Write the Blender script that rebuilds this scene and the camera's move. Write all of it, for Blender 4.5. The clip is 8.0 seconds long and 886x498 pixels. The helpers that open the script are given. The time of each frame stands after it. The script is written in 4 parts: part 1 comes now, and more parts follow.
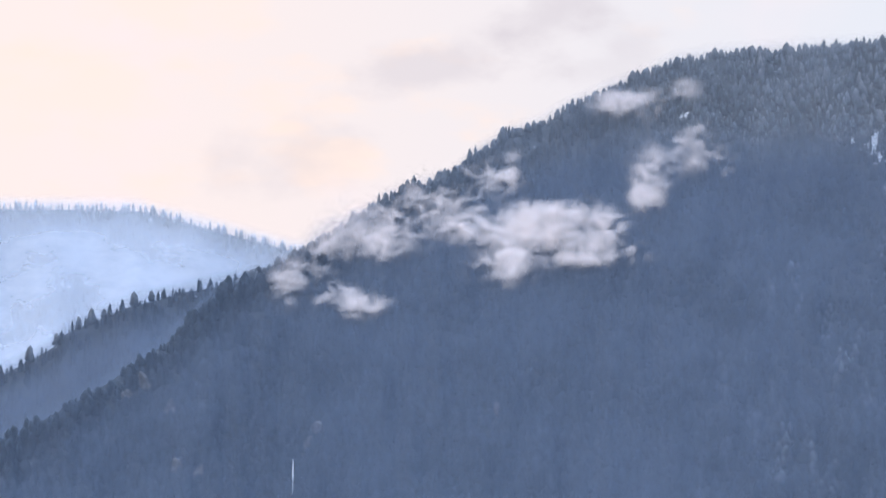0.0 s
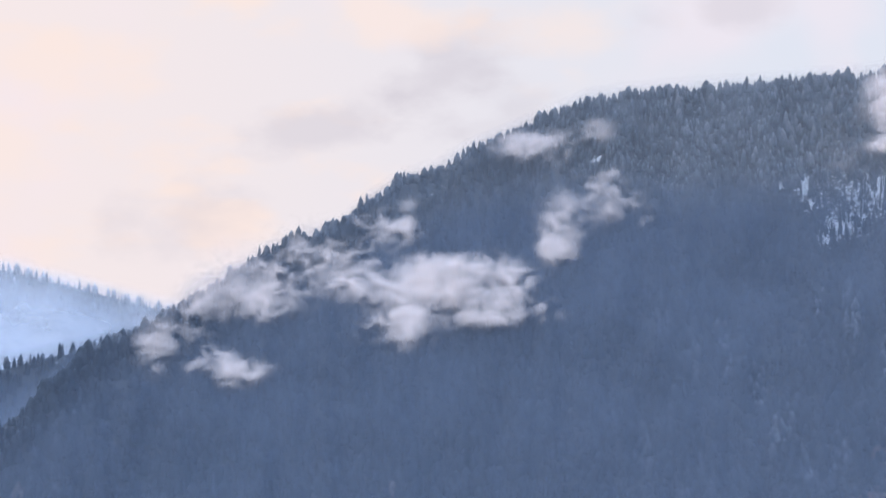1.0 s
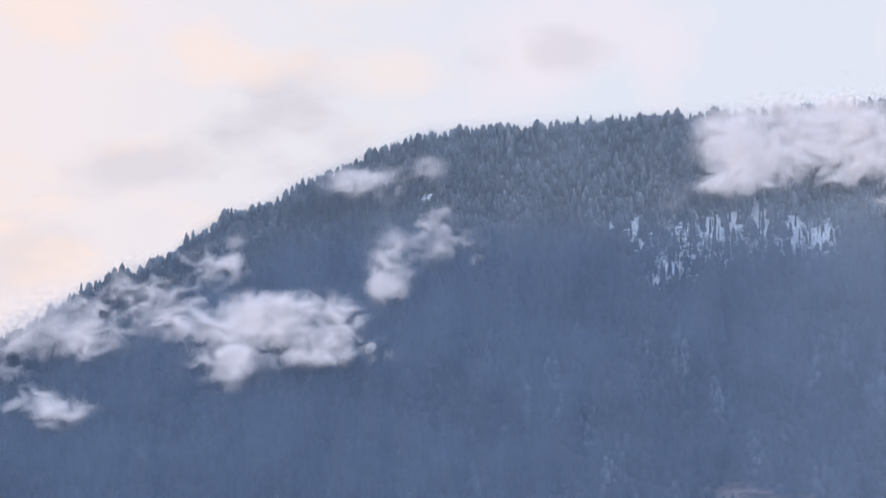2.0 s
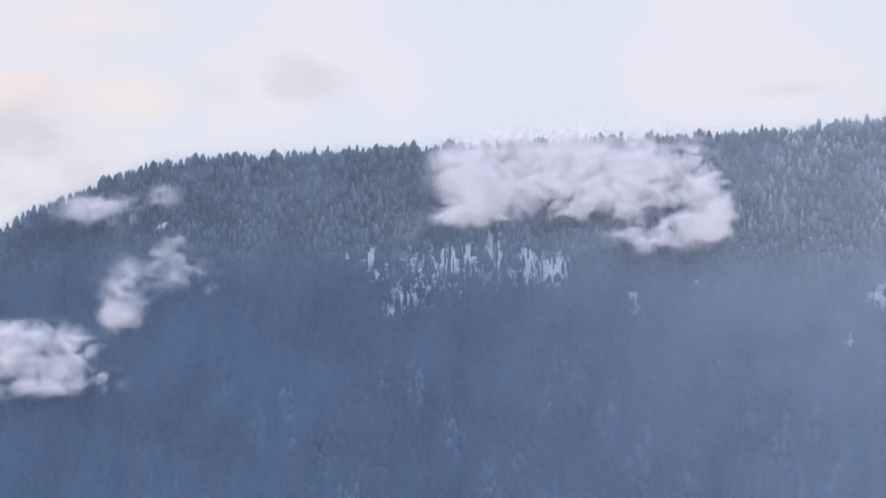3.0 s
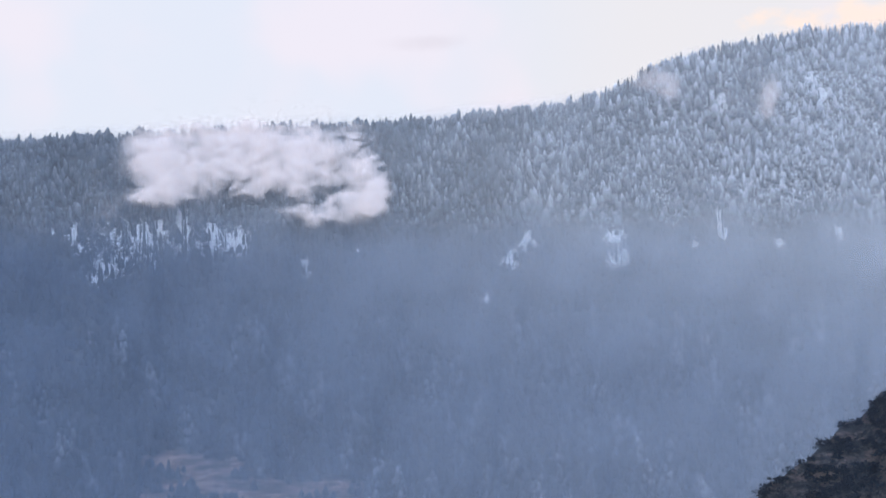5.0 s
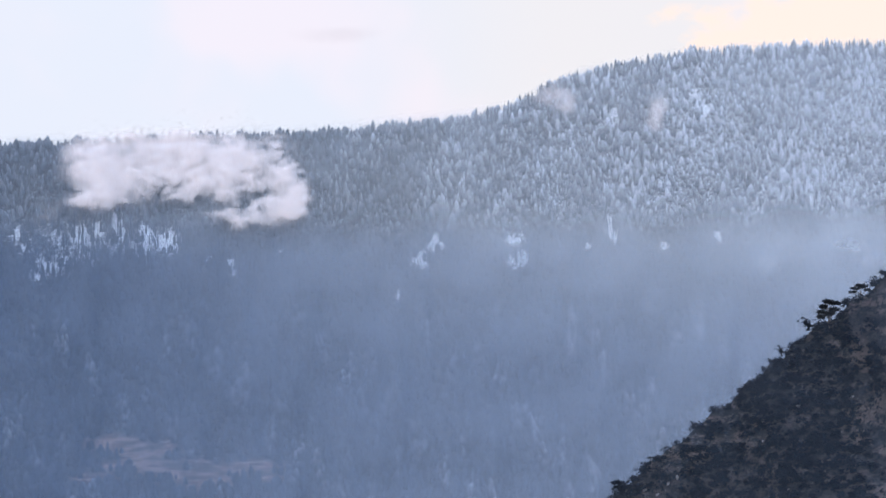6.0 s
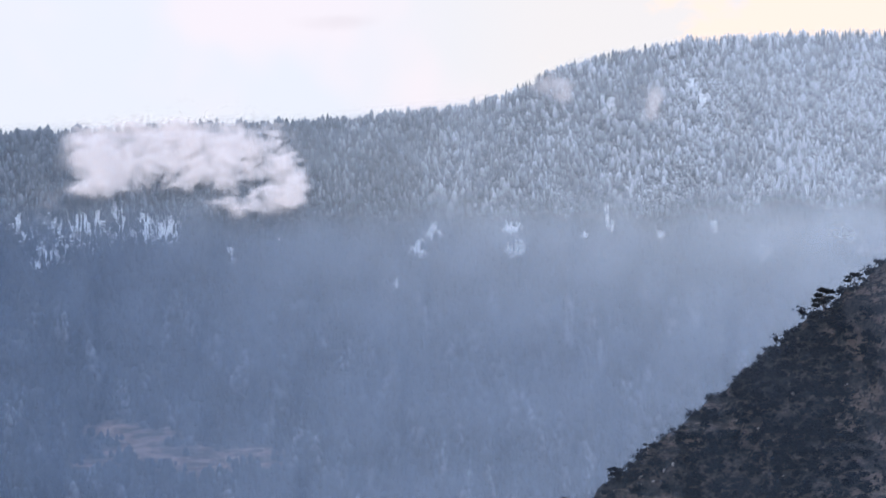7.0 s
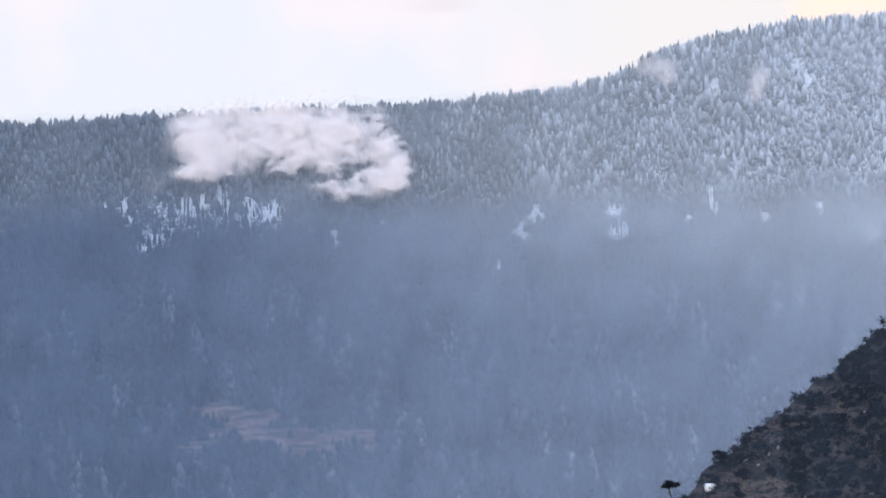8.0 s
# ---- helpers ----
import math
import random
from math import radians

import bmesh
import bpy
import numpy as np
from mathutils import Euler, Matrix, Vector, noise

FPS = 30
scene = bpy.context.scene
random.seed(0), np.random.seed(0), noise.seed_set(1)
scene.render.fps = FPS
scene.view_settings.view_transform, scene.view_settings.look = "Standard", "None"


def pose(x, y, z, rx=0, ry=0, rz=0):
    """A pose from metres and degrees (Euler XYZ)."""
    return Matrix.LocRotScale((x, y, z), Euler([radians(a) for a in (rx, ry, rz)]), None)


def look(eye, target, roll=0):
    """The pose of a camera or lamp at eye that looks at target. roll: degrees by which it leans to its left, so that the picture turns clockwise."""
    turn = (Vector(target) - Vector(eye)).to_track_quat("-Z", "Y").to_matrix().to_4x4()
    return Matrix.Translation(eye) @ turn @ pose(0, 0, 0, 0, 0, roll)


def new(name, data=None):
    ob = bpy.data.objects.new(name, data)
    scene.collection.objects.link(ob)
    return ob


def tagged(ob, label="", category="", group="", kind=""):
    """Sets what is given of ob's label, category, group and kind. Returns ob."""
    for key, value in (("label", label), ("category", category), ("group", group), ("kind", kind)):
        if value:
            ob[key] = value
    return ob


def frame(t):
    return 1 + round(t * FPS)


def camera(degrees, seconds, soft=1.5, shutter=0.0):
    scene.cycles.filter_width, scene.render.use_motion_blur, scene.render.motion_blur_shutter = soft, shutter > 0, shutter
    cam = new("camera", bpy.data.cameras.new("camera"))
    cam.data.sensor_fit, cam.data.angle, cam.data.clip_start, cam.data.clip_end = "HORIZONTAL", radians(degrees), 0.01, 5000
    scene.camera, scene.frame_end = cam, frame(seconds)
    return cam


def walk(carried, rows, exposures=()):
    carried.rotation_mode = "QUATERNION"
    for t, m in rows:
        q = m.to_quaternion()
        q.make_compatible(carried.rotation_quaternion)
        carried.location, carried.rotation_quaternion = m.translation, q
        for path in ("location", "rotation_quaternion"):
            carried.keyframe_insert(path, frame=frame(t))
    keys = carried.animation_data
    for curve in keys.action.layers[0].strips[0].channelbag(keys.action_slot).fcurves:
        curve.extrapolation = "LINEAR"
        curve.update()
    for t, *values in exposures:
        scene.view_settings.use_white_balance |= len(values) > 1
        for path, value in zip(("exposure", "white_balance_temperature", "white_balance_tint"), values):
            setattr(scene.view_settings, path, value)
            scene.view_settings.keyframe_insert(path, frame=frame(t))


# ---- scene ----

cam = camera(26.0, 8.0, soft=1.5)
PATH = (
    (0, look((8.73, -26.08, 44.0), (-72.42, 199.77, 46.50), 0.45)),
    (0.3, look((8.09, -24.18, 44.0), (-68.96, 203.06, 49.12), 0.51)),
    (0.4, look((7.68, -22.95, 44.0), (-68.02, 204.72, 49.96), 0.53)),
    (0.5, look((6.95, -20.77, 44.0), (-67.42, 207.32, 50.77), 0.55)),
    (0.6, look((5.78, -17.26, 44.0), (-67.45, 211.17, 51.48), 0.45)),
    (0.7, look((4.57, -13.66, 44.0), (-67.51, 215.12, 52.19), 0.35)),
    (0.8, look((3.36, -10.05, 44.0), (-67.52, 219.07, 52.88), 0.25)),
    (0.9, look((2.16, -6.45, 44.0), (-67.51, 223.02, 53.55), 0.15)),
    (1, look((1.02, -3.03, 44.0), (-67.39, 226.78, 54.17), 0.05)),
    (1.1, look((0.32, -0.95, 44.0), (-66.61, 229.28, 54.68), 0.09)),
    (1.2, look((0.10, -0.28, 44.0), (-65.26, 230.38, 55.11), 0.12)),
    (1.5, look((0.00, 0.00, 44.0), (-59.59, 232.14, 56.60), 0.13)),
    (2, look((0.00, 0.00, 44.0), (-47.41, 234.78, 59.16), 0.15)),
    (2.3, look((0.00, 0.00, 44.0), (-39.06, 236.21, 60.67), 0.16)),
    (2.5, look((0.00, 0.00, 44.0), (-32.82, 237.10, 61.44), 0.29)),
    (3, look((0.00, 0.00, 44.0), (-14.73, 238.79, 63.01), 0.10)),
    (3.4, look((-0.03, -0.20, 44.0), (-2.78, 239.04, 62.86), -0.16)),
    (3.5, look((-0.10, -0.69, 44.0), (-0.00, 238.58, 62.73), -0.22)),
    (3.6, look((-0.27, -1.78, 44.0), (2.80, 237.49, 62.44), -0.30)),
    (3.7, look((-0.53, -3.56, 44.0), (5.47, 235.69, 61.97), -0.38)),
    (3.8, look((-0.86, -5.74, 44.0), (7.99, 233.47, 61.42), -0.46)),
    (3.9, look((-1.23, -8.21, 44.0), (10.27, 230.92, 60.86), -0.55)),
    (4, look((-1.66, -11.08, 44.0), (12.25, 227.97, 60.28), -0.63)),
    (4.1, look((-2.17, -14.54, 44.0), (13.80, 224.41, 59.72), -0.68)),
    (4.2, look((-2.72, -18.20, 44.0), (15.07, 220.66, 59.15), -0.74)),
    (4.3, look((-3.27, -21.86, 44.0), (16.22, 216.90, 58.61), -0.79)),
    (4.4, look((-3.78, -25.32, 44.0), (17.29, 213.34, 58.14), -0.84)),
    (4.5, look((-4.20, -28.09, 44.0), (18.45, 210.44, 57.75), -0.90)),
    (4.6, look((-4.46, -29.87, 44.0), (19.78, 208.53, 57.43), -0.98)),
    (4.7, look((-4.63, -30.96, 44.0), (21.16, 207.29, 57.19), -1.07)),
    (4.8, look((-4.79, -32.04, 44.0), (22.46, 206.05, 56.99), -1.16)),
    (4.9, look((-5.01, -33.53, 44.0), (23.64, 204.41, 56.85), -1.24)),
    (5, look((-5.32, -35.60, 44.0), (24.65, 202.18, 56.67), -1.33)),
    (5.1, look((-5.76, -38.57, 44.0), (25.40, 199.06, 56.57), -1.33)),
    (5.2, look((-6.27, -41.93, 44.0), (26.06, 195.55, 56.47), -1.34)),
    (5.3, look((-6.78, -45.40, 44.0), (26.72, 191.93, 56.31), -1.32)),
    (5.4, look((-7.24, -48.46, 44.0), (27.42, 188.71, 56.17), -1.30)),
    (5.5, look((-7.63, -51.03, 44.0), (28.21, 185.97, 56.03), -1.29)),
    (5.7, look((-8.22, -54.99, 44.0), (29.90, 181.67, 55.80), -1.26)),
    (5.9, look((-8.63, -57.76, 44.0), (31.49, 178.58, 55.60), -1.23)),
    (6.1, look((-8.90, -59.54, 44.0), (32.69, 176.55, 55.44), -1.20)),
    (6.3, look((-9.02, -60.33, 44.0), (33.49, 175.61, 55.26), -1.16)),
    (6.5, look((-9.05, -60.53, 44.0), (33.79, 175.37, 54.91), -1.16)),
    (7, look((-9.05, -60.53, 44.0), (32.07, 175.71, 53.99), -1.16)),
    (7.5, look((-9.05, -60.53, 44.0), (27.20, 176.55, 53.05), -1.17)),
    (8, look((-9.05, -60.53, 44.0), (19.33, 177.65, 52.10), -1.19)),
)
walk(cam, PATH, exposures=((0, 0.06, 6800, 10), (1.0, -0.05, 6650, 10), (2.5, -0.03, 6550, 10), (3.5, -0.10, 6450, 10), (4.5, -0.02, 6550, 10), (6.5, 0.11, 6650, 10), (8.0, 0.15, 6850, 10)))

# ---- sky and light ----
EYE = Vector((0.0, 0.0, 44.0))          # where the camera stands in the middle of the pan
LATE_EYE = Vector((-9.05, -60.53, 44.0))
FIRST_EYE = Vector((8.73, -26.08, 44.0))
RANGE = 220.0                           # distance of the main slope
RISE = 3.0                              # the slope's elevations are given from a sightline that rises this much

scene.cycles.transparent_max_bounces = 160


def node(tree, kind, links=None, **values):
    n = tree.nodes.new(kind)
    for key, value in values.items():
        setattr(n, key, value)
    for key, value in (links or {}).items():
        if isinstance(value, bpy.types.NodeSocket):
            tree.links.new(value, n.inputs[key])
        else:
            n.inputs[key].default_value = value
    return n


def math_node(tree, op, a, b=0.0, c=None, clamp=False):
    links = {0: a, 1: b}
    if c is not None:
        links[2] = c
    return node(tree, "ShaderNodeMath", links, operation=op, use_clamp=clamp).outputs[0]


def span(tree, value, lo, hi, out_lo=0.0, out_hi=1.0):
    return node(tree, "ShaderNodeMapRange", {"Value": value, "From Min": lo, "From Max": hi, "To Min": out_lo, "To Max": out_hi},
                interpolation_type="SMOOTHSTEP").outputs[0]


def blend(tree, fac, a, b):
    n = node(tree, "ShaderNodeMix", data_type="RGBA")
    for index, value in ((0, fac), (6, a), (7, b)):
        if isinstance(value, bpy.types.NodeSocket):
            tree.links.new(value, n.inputs[index])
        else:
            n.inputs[index].default_value = (*value, 1.0) if isinstance(value, tuple) else value
    return n.outputs[2]


def make_sky():
    world = bpy.data.worlds.new("evening_sky")
    scene.world = world
    world.use_nodes = True
    tree = world.node_tree
    tree.nodes.clear()
    way = node(tree, "ShaderNodeTexCoord").outputs["Generated"]
    split = node(tree, "ShaderNodeSeparateXYZ", {0: way})
    side, up = split.outputs[0], split.outputs[2]
    clear = node(tree, "ShaderNodeTexSky", sky_type="NISHITA", sun_disc=False, sun_elevation=radians(9), sun_rotation=radians(205)).outputs[0]
    clear = node(tree, "ShaderNodeVectorMath", {0: clear, "Scale": 0.10}, operation="SCALE").outputs[0]
    # thin cloud: paler and warmer low down, brighter and bluer overhead
    low = blend(tree, span(tree, side, -0.56, -0.05), (0.95, 0.845, 0.86), (0.765, 0.82, 0.95))
    low = blend(tree, span(tree, side, 0.10, 0.24), low, (0.83, 0.825, 0.875))
    big = node(tree, "ShaderNodeTexNoise", {"Vector": way, "Scale": 9.0, "Detail": 3.0, "Roughness": 0.5}).outputs[0]
    flat = node(tree, "ShaderNodeMapping", {"Vector": way, "Scale": (10.0, 10.0, 24.0), "Location": (3.1, 0.4, 1.7)}).outputs[0]
    puff = node(tree, "ShaderNodeTexNoise", {"Vector": flat, "Scale": 1.0, "Detail": 4.0, "Roughness": 0.55}).outputs[0]
    peach_west = math_node(tree, "MULTIPLY", span(tree, puff, 0.50, 0.68), span(tree, side, -0.1, -0.35))
    low = blend(tree, math_node(tree, "MULTIPLY", peach_west, 0.8), low, (1.0, 0.84, 0.79))
    low = blend(tree, math_node(tree, "MULTIPLY", span(tree, big, 0.52, 0.70), 0.5), low, (0.95, 0.84, 0.93))
    # grey scud over the western shoulder, and a few lit puffs
    scud_map = node(tree, "ShaderNodeMapping", {"Vector": way, "Scale": (26.0, 26.0, 44.0), "Location": (0.9, 2.2, 0.3)}).outputs[0]
    scud = node(tree, "ShaderNodeTexNoise", {"Vector": scud_map, "Scale": 1.0, "Detail": 5.0, "Roughness": 0.5}).outputs[0]

    def drift(az, el, wide, high, tilt, edge=0.1):
        """A soft tilted lens of cloud, with an uneven rim; angles in degrees."""
        a, e = radians(az), radians(el)
        off = node(tree, "ShaderNodeVectorMath", {0: way, 1: (math.sin(a) * math.cos(e), math.cos(a) * math.cos(e), math.sin(e))}, operation="SUBTRACT").outputs[0]
        off = node(tree, "ShaderNodeMapping", {"Vector": off, "Rotation": (0, radians(tilt), a)}).outputs[0]
        off = node(tree, "ShaderNodeMapping", {"Vector": off, "Scale": (1 / radians(wide), 0.0, 1 / radians(high))}).outputs[0]
        far = node(tree, "ShaderNodeVectorMath", {0: off}, operation="LENGTH").outputs[1]
        far = math_node(tree, "MULTIPLY_ADD", math_node(tree, "SUBTRACT", 0.5, scud), 2.6, far)
        return span(tree, far, 1.25, edge)

    for az, el, wide, high, tilt, amount in ((-16.4, 7.7, 2.3, 1.3, 28, 0.6), (-20.3, 6.1, 3.0, 0.85, 14, 0.5), (-14.6, 6.6, 1.5, 1.2, -20, 0.4),
                                             (-24.2, 3.2, 2.4, 1.4, 15, 0.35), (-7.8, 9.5, 1.1, 0.7, 0, 0.45), (-10.5, 9.2, 1.0, 0.7, 0, 0.25), (7.0, 9.2, 1.2, 0.25, 0, 0.3)):
        low = blend(tree, math_node(tree, "MULTIPLY", drift(az, el, wide, high, tilt), amount), low, (0.66, 0.63, 0.72))
    for az, el, wide, high, tilt, amount in ((-18.2, 9.2, 2.8, 0.9, 0, 0.7), (-28.0, 7.9, 3.4, 1.1, 0, 0.7), (-24.6, 4.1, 0.9, 0.3, 8, 0.7), (-13.0, 9.0, 3.0, 0.8, 5, 0.45), (-31, 5.0, 3.0, 1.5, 0, 0.6)):
        low = blend(tree, math_node(tree, "MULTIPLY", drift(az, el, wide, high, tilt), amount), low, (1.0, 0.845, 0.80))
    # one lit cloud behind the eastern summit
    low = blend(tree, drift(24.4, 9.4, 6.4, 1.9, 10, 0.85), low, (1.0, 0.85, 0.785))
    high = blend(tree, 0.5, (2.6, 3.5, 5.3), clear)
    colour = blend(tree, span(tree, up, 0.24, 0.75), low, high)
    shade = node(tree, "ShaderNodeBackground", {"Color": colour, "Strength": 1.0}).outputs[0]
    node(tree, "ShaderNodeOutputWorld", {"Surface": shade})


make_sky()
sun = new("sun", bpy.data.lights.new("sun", "SUN"))
sun.data.energy, sun.data.angle, sun.data.color = 1.2, radians(45), (1.0, 0.95, 0.92)
sun.matrix_world = look((0, 0, 0), (0.42, 0.85, -0.62))


# ---- materials ----
def material(name):
    m = bpy.data.materials.new(name)
    m.use_nodes = True
    m.node_tree.nodes.clear()
    return m, m.node_tree


def finish(tree, colour, rough=0.9, bump=None, bump_strength=0.5, distance=0.1):
    links = {"Base Color": colour, "Roughness": rough, "Specular IOR Level": 0.2}
    if bump is not None:
        links["Normal"] = node(tree, "ShaderNodeBump", {"Height": bump, "Strength": bump_strength, "Distance": distance}).outputs[0]
    shader = node(tree, "ShaderNodeBsdfPrincipled", links).outputs[0]
    node(tree, "ShaderNodeOutputMaterial", {"Surface": shader})


def noise_at(tree, scale, detail=4.0, rough=0.55, stretch=(1, 1, 1)):
    place = node(tree, "ShaderNodeNewGeometry").outputs["Position"]
    place = node(tree, "ShaderNodeMapping", {"Vector": place, "Scale": stretch}).outputs[0]
    return node(tree, "ShaderNodeTexNoise", {"Vector": place, "Scale": scale, "Detail": detail, "Roughness": rough}).outputs[0]


def foliage_material(name, dark, light, single):
    m, tree = material(name)
    if single:
        each = node(tree, "ShaderNodeObjectInfo").outputs["Random"]
    else:
        each = node(tree, "ShaderNodeAttribute", attribute_name="tone").outputs["Fac"]
    base = blend(tree, each, dark, light)
    base = blend(tree, span(tree, noise_at(tree, 0.11, 4.0), 0.38, 0.66, 0.0, 0.75), base, light)
    frost = node(tree, "ShaderNodeAttribute", attribute_name="frost").outputs["Fac"]
    up = node(tree, "ShaderNodeSeparateXYZ", {0: node(tree, "ShaderNodeNewGeometry").outputs["Normal"]}).outputs[2]
    cling = math_node(tree, "MULTIPLY_ADD", noise_at(tree, 1.9, 4.0), 0.8, math_node(tree, "MULTIPLY", up, 0.45))
    cling = math_node(tree, "ADD", cling, math_node(tree, "MULTIPLY", each, 0.35))
    cover = math_node(tree, "MULTIPLY", span(tree, cling, 0.16, 0.80), frost)
    colour = blend(tree, cover, base, (0.70, 0.74, 0.80))
    front = node(tree, "ShaderNodeBsdfDiffuse", {"Color": colour, "Roughness": 0.8}).outputs[0]
    back = node(tree, "ShaderNodeBsdfTranslucent", {"Color": colour}).outputs[0]
    shader = node(tree, "ShaderNodeMixShader", {0: 0.35, 1: front, 2: back}).outputs[0]
    node(tree, "ShaderNodeOutputMaterial", {"Surface": shader})
    return m


def bark_material():
    m, tree = material("bark")
    finish(tree, blend(tree, noise_at(tree, 6.0, stretch=(1, 1, 0.3)), (0.05, 0.045, 0.045), (0.13, 0.115, 0.11)), 0.95)
    return m


def slope_material():
    m, tree = material("forest_floor")
    litter = blend(tree, span(tree, noise_at(tree, 0.4, 6.0), 0.35, 0.65), (0.036, 0.046, 0.055), (0.06, 0.074, 0.086))
    field = node(tree, "ShaderNodeAttribute", attribute_name="field").outputs["Fac"]
    earth = blend(tree, span(tree, noise_at(tree, 0.55, 6.0, 0.65, (0.5, 0.5, 3.0)), 0.36, 0.66), (0.075, 0.064, 0.062), (0.27, 0.185, 0.155))
    colour = blend(tree, field, litter, earth)
    snow = node(tree, "ShaderNodeAttribute", attribute_name="snow").outputs["Fac"]
    drift = span(tree, math_node(tree, "MULTIPLY_ADD", noise_at(tree, 1.3, 6.0, 0.7, (2.4, 2.4, 0.8)), 2.4, math_node(tree, "SUBTRACT", snow, 1.36)), 0.0, 0.75)
    colour = blend(tree, drift, colour, (0.72, 0.75, 0.79))
    finish(tree, colour, 0.9, noise_at(tree, 1.2, 6.0), 0.6, 0.3)
    return m


def hill_material():
    m, tree = material("scrub_hillside")
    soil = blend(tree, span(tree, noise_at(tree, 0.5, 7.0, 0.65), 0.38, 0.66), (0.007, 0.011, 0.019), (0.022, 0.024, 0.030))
    brown = node(tree, "ShaderNodeAttribute", attribute_name="brown").outputs["Fac"]
    place = node(tree, "ShaderNodeNewGeometry").outputs["Position"]
    dip = node(tree, "ShaderNodeMapping", {"Vector": place, "Rotation": (0, radians(40), 0), "Scale": (0.30, 0.5, 1.3)}).outputs[0]
    streak = node(tree, "ShaderNodeTexNoise", {"Vector": dip, "Scale": 0.55, "Detail": 7.0, "Roughness": 0.68}).outputs[0]
    grass = math_node(tree, "MULTIPLY", math_node(tree, "MULTIPLY_ADD", brown, 0.6, 0.4), span(tree, streak, 0.44, 0.60))
    colour = blend(tree, grass, soil, (0.068, 0.057, 0.053))
    colour = blend(tree, span(tree, noise_at(tree, 1.7, 4.0), 0.60, 0.70, 0.0, 0.5), colour, (0.075, 0.067, 0.066))
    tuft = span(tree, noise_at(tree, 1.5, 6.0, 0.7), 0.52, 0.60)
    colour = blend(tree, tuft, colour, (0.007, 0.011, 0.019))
    finish(tree, colour, 0.95, noise_at(tree, 1.6, 6.0), 0.8, 0.4)
    return m


def plain_material(name, a, b, scale, rough=0.8):
    m, tree = material(name)
    finish(tree, blend(tree, span(tree, noise_at(tree, scale, 5.0), 0.35, 0.65), a, b), rough, noise_at(tree, scale * 4, 4.0), 0.4, 0.03)
    return m


def mist_material():
    """Thin vapour: lets most light through, scatters the rest both ways; torn into curls where it is thin."""
    m, tree = material("mist")
    thick = node(tree, "ShaderNodeAttribute", attribute_name="thick").outputs["Fac"]
    place = node(tree, "ShaderNodeNewGeometry").outputs["Position"]
    place = node(tree, "ShaderNodeMapping", {"Vector": place, "Scale": (0.75, 0.45, 1.0)}).outputs[0]
    curl = node(tree, "ShaderNodeTexNoise", {"Vector": place, "Scale": 0.50, "Detail": 7.0, "Roughness": 0.62, "Distortion": 0.9}).outputs[0]
    big = node(tree, "ShaderNodeTexNoise", {"Vector": place, "Scale": 0.16, "Detail": 2.0, "Roughness": 0.5, "Distortion": 0.3}).outputs[0]
    curl = math_node(tree, "MULTIPLY_ADD", big, 0.8, curl)
    torn = math_node(tree, "MULTIPLY_ADD", thick, 1.35, math_node(tree, "MULTIPLY_ADD", curl, 3.5, -3.30))
    body = math_node(tree, "MULTIPLY", span(tree, torn, -0.1, 1.45), span(tree, thick, 0.02, 0.50))
    load = node(tree, "ShaderNodeAttribute", attribute_name="load").outputs["Fac"]
    body = math_node(tree, "MULTIPLY", body, load, clamp=True)
    grey = (0.95, 0.865, 0.83, 1.0)
    front = node(tree, "ShaderNodeBsdfDiffuse", {"Color": grey}).outputs[0]
    back = node(tree, "ShaderNodeBsdfTranslucent", {"Color": grey}).outputs[0]
    vapour = node(tree, "ShaderNodeMixShader", {0: 0.45, 1: front, 2: back}).outputs[0]
    clear = node(tree, "ShaderNodeBsdfTransparent").outputs[0]
    shader = node(tree, "ShaderNodeMixShader", {0: body, 1: clear, 2: vapour}).outputs[0]
    node(tree, "ShaderNodeOutputMaterial", {"Surface": shader})
    return m


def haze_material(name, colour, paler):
    """Haze put into colour: thin sheets tinted for the lit air before a slope."""
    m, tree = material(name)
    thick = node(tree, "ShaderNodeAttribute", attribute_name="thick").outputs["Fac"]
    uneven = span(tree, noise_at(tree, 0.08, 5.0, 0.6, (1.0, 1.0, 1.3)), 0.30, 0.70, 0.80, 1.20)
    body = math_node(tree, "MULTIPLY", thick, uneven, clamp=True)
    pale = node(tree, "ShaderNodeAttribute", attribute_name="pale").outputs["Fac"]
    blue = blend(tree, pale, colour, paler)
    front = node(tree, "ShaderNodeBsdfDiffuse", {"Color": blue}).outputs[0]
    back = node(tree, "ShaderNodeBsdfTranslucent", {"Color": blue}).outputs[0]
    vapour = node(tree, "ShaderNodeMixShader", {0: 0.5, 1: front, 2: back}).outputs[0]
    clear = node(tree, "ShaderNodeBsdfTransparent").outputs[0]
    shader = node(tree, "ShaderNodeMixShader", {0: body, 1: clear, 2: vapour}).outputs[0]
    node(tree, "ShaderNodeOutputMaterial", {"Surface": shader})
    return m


HAZE = haze_material("haze_tint_blue", (0.24, 0.308, 0.418), (0.64, 0.675, 0.715))
# paler copy: the brighter air far off is put into its colour
HAZE_FAR = haze_material("haze_tint_far", (0.84, 0.89, 0.97), (0.90, 0.92, 0.97))
CONIFER = foliage_material("conifer_needles", (0.040, 0.056, 0.072), (0.068, 0.090, 0.112), False)
# lighter copy of the needles: haze over crest trees put into colour
CONIFER_SINGLE = foliage_material("haze_lightened_needles", (0.054, 0.074, 0.096), (0.086, 0.112, 0.140), True)
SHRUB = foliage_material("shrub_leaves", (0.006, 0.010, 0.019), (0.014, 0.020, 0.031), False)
PINE = foliage_material("pine_needles", (0.012, 0.015, 0.019), (0.020, 0.024, 0.028), True)
BARK = bark_material()
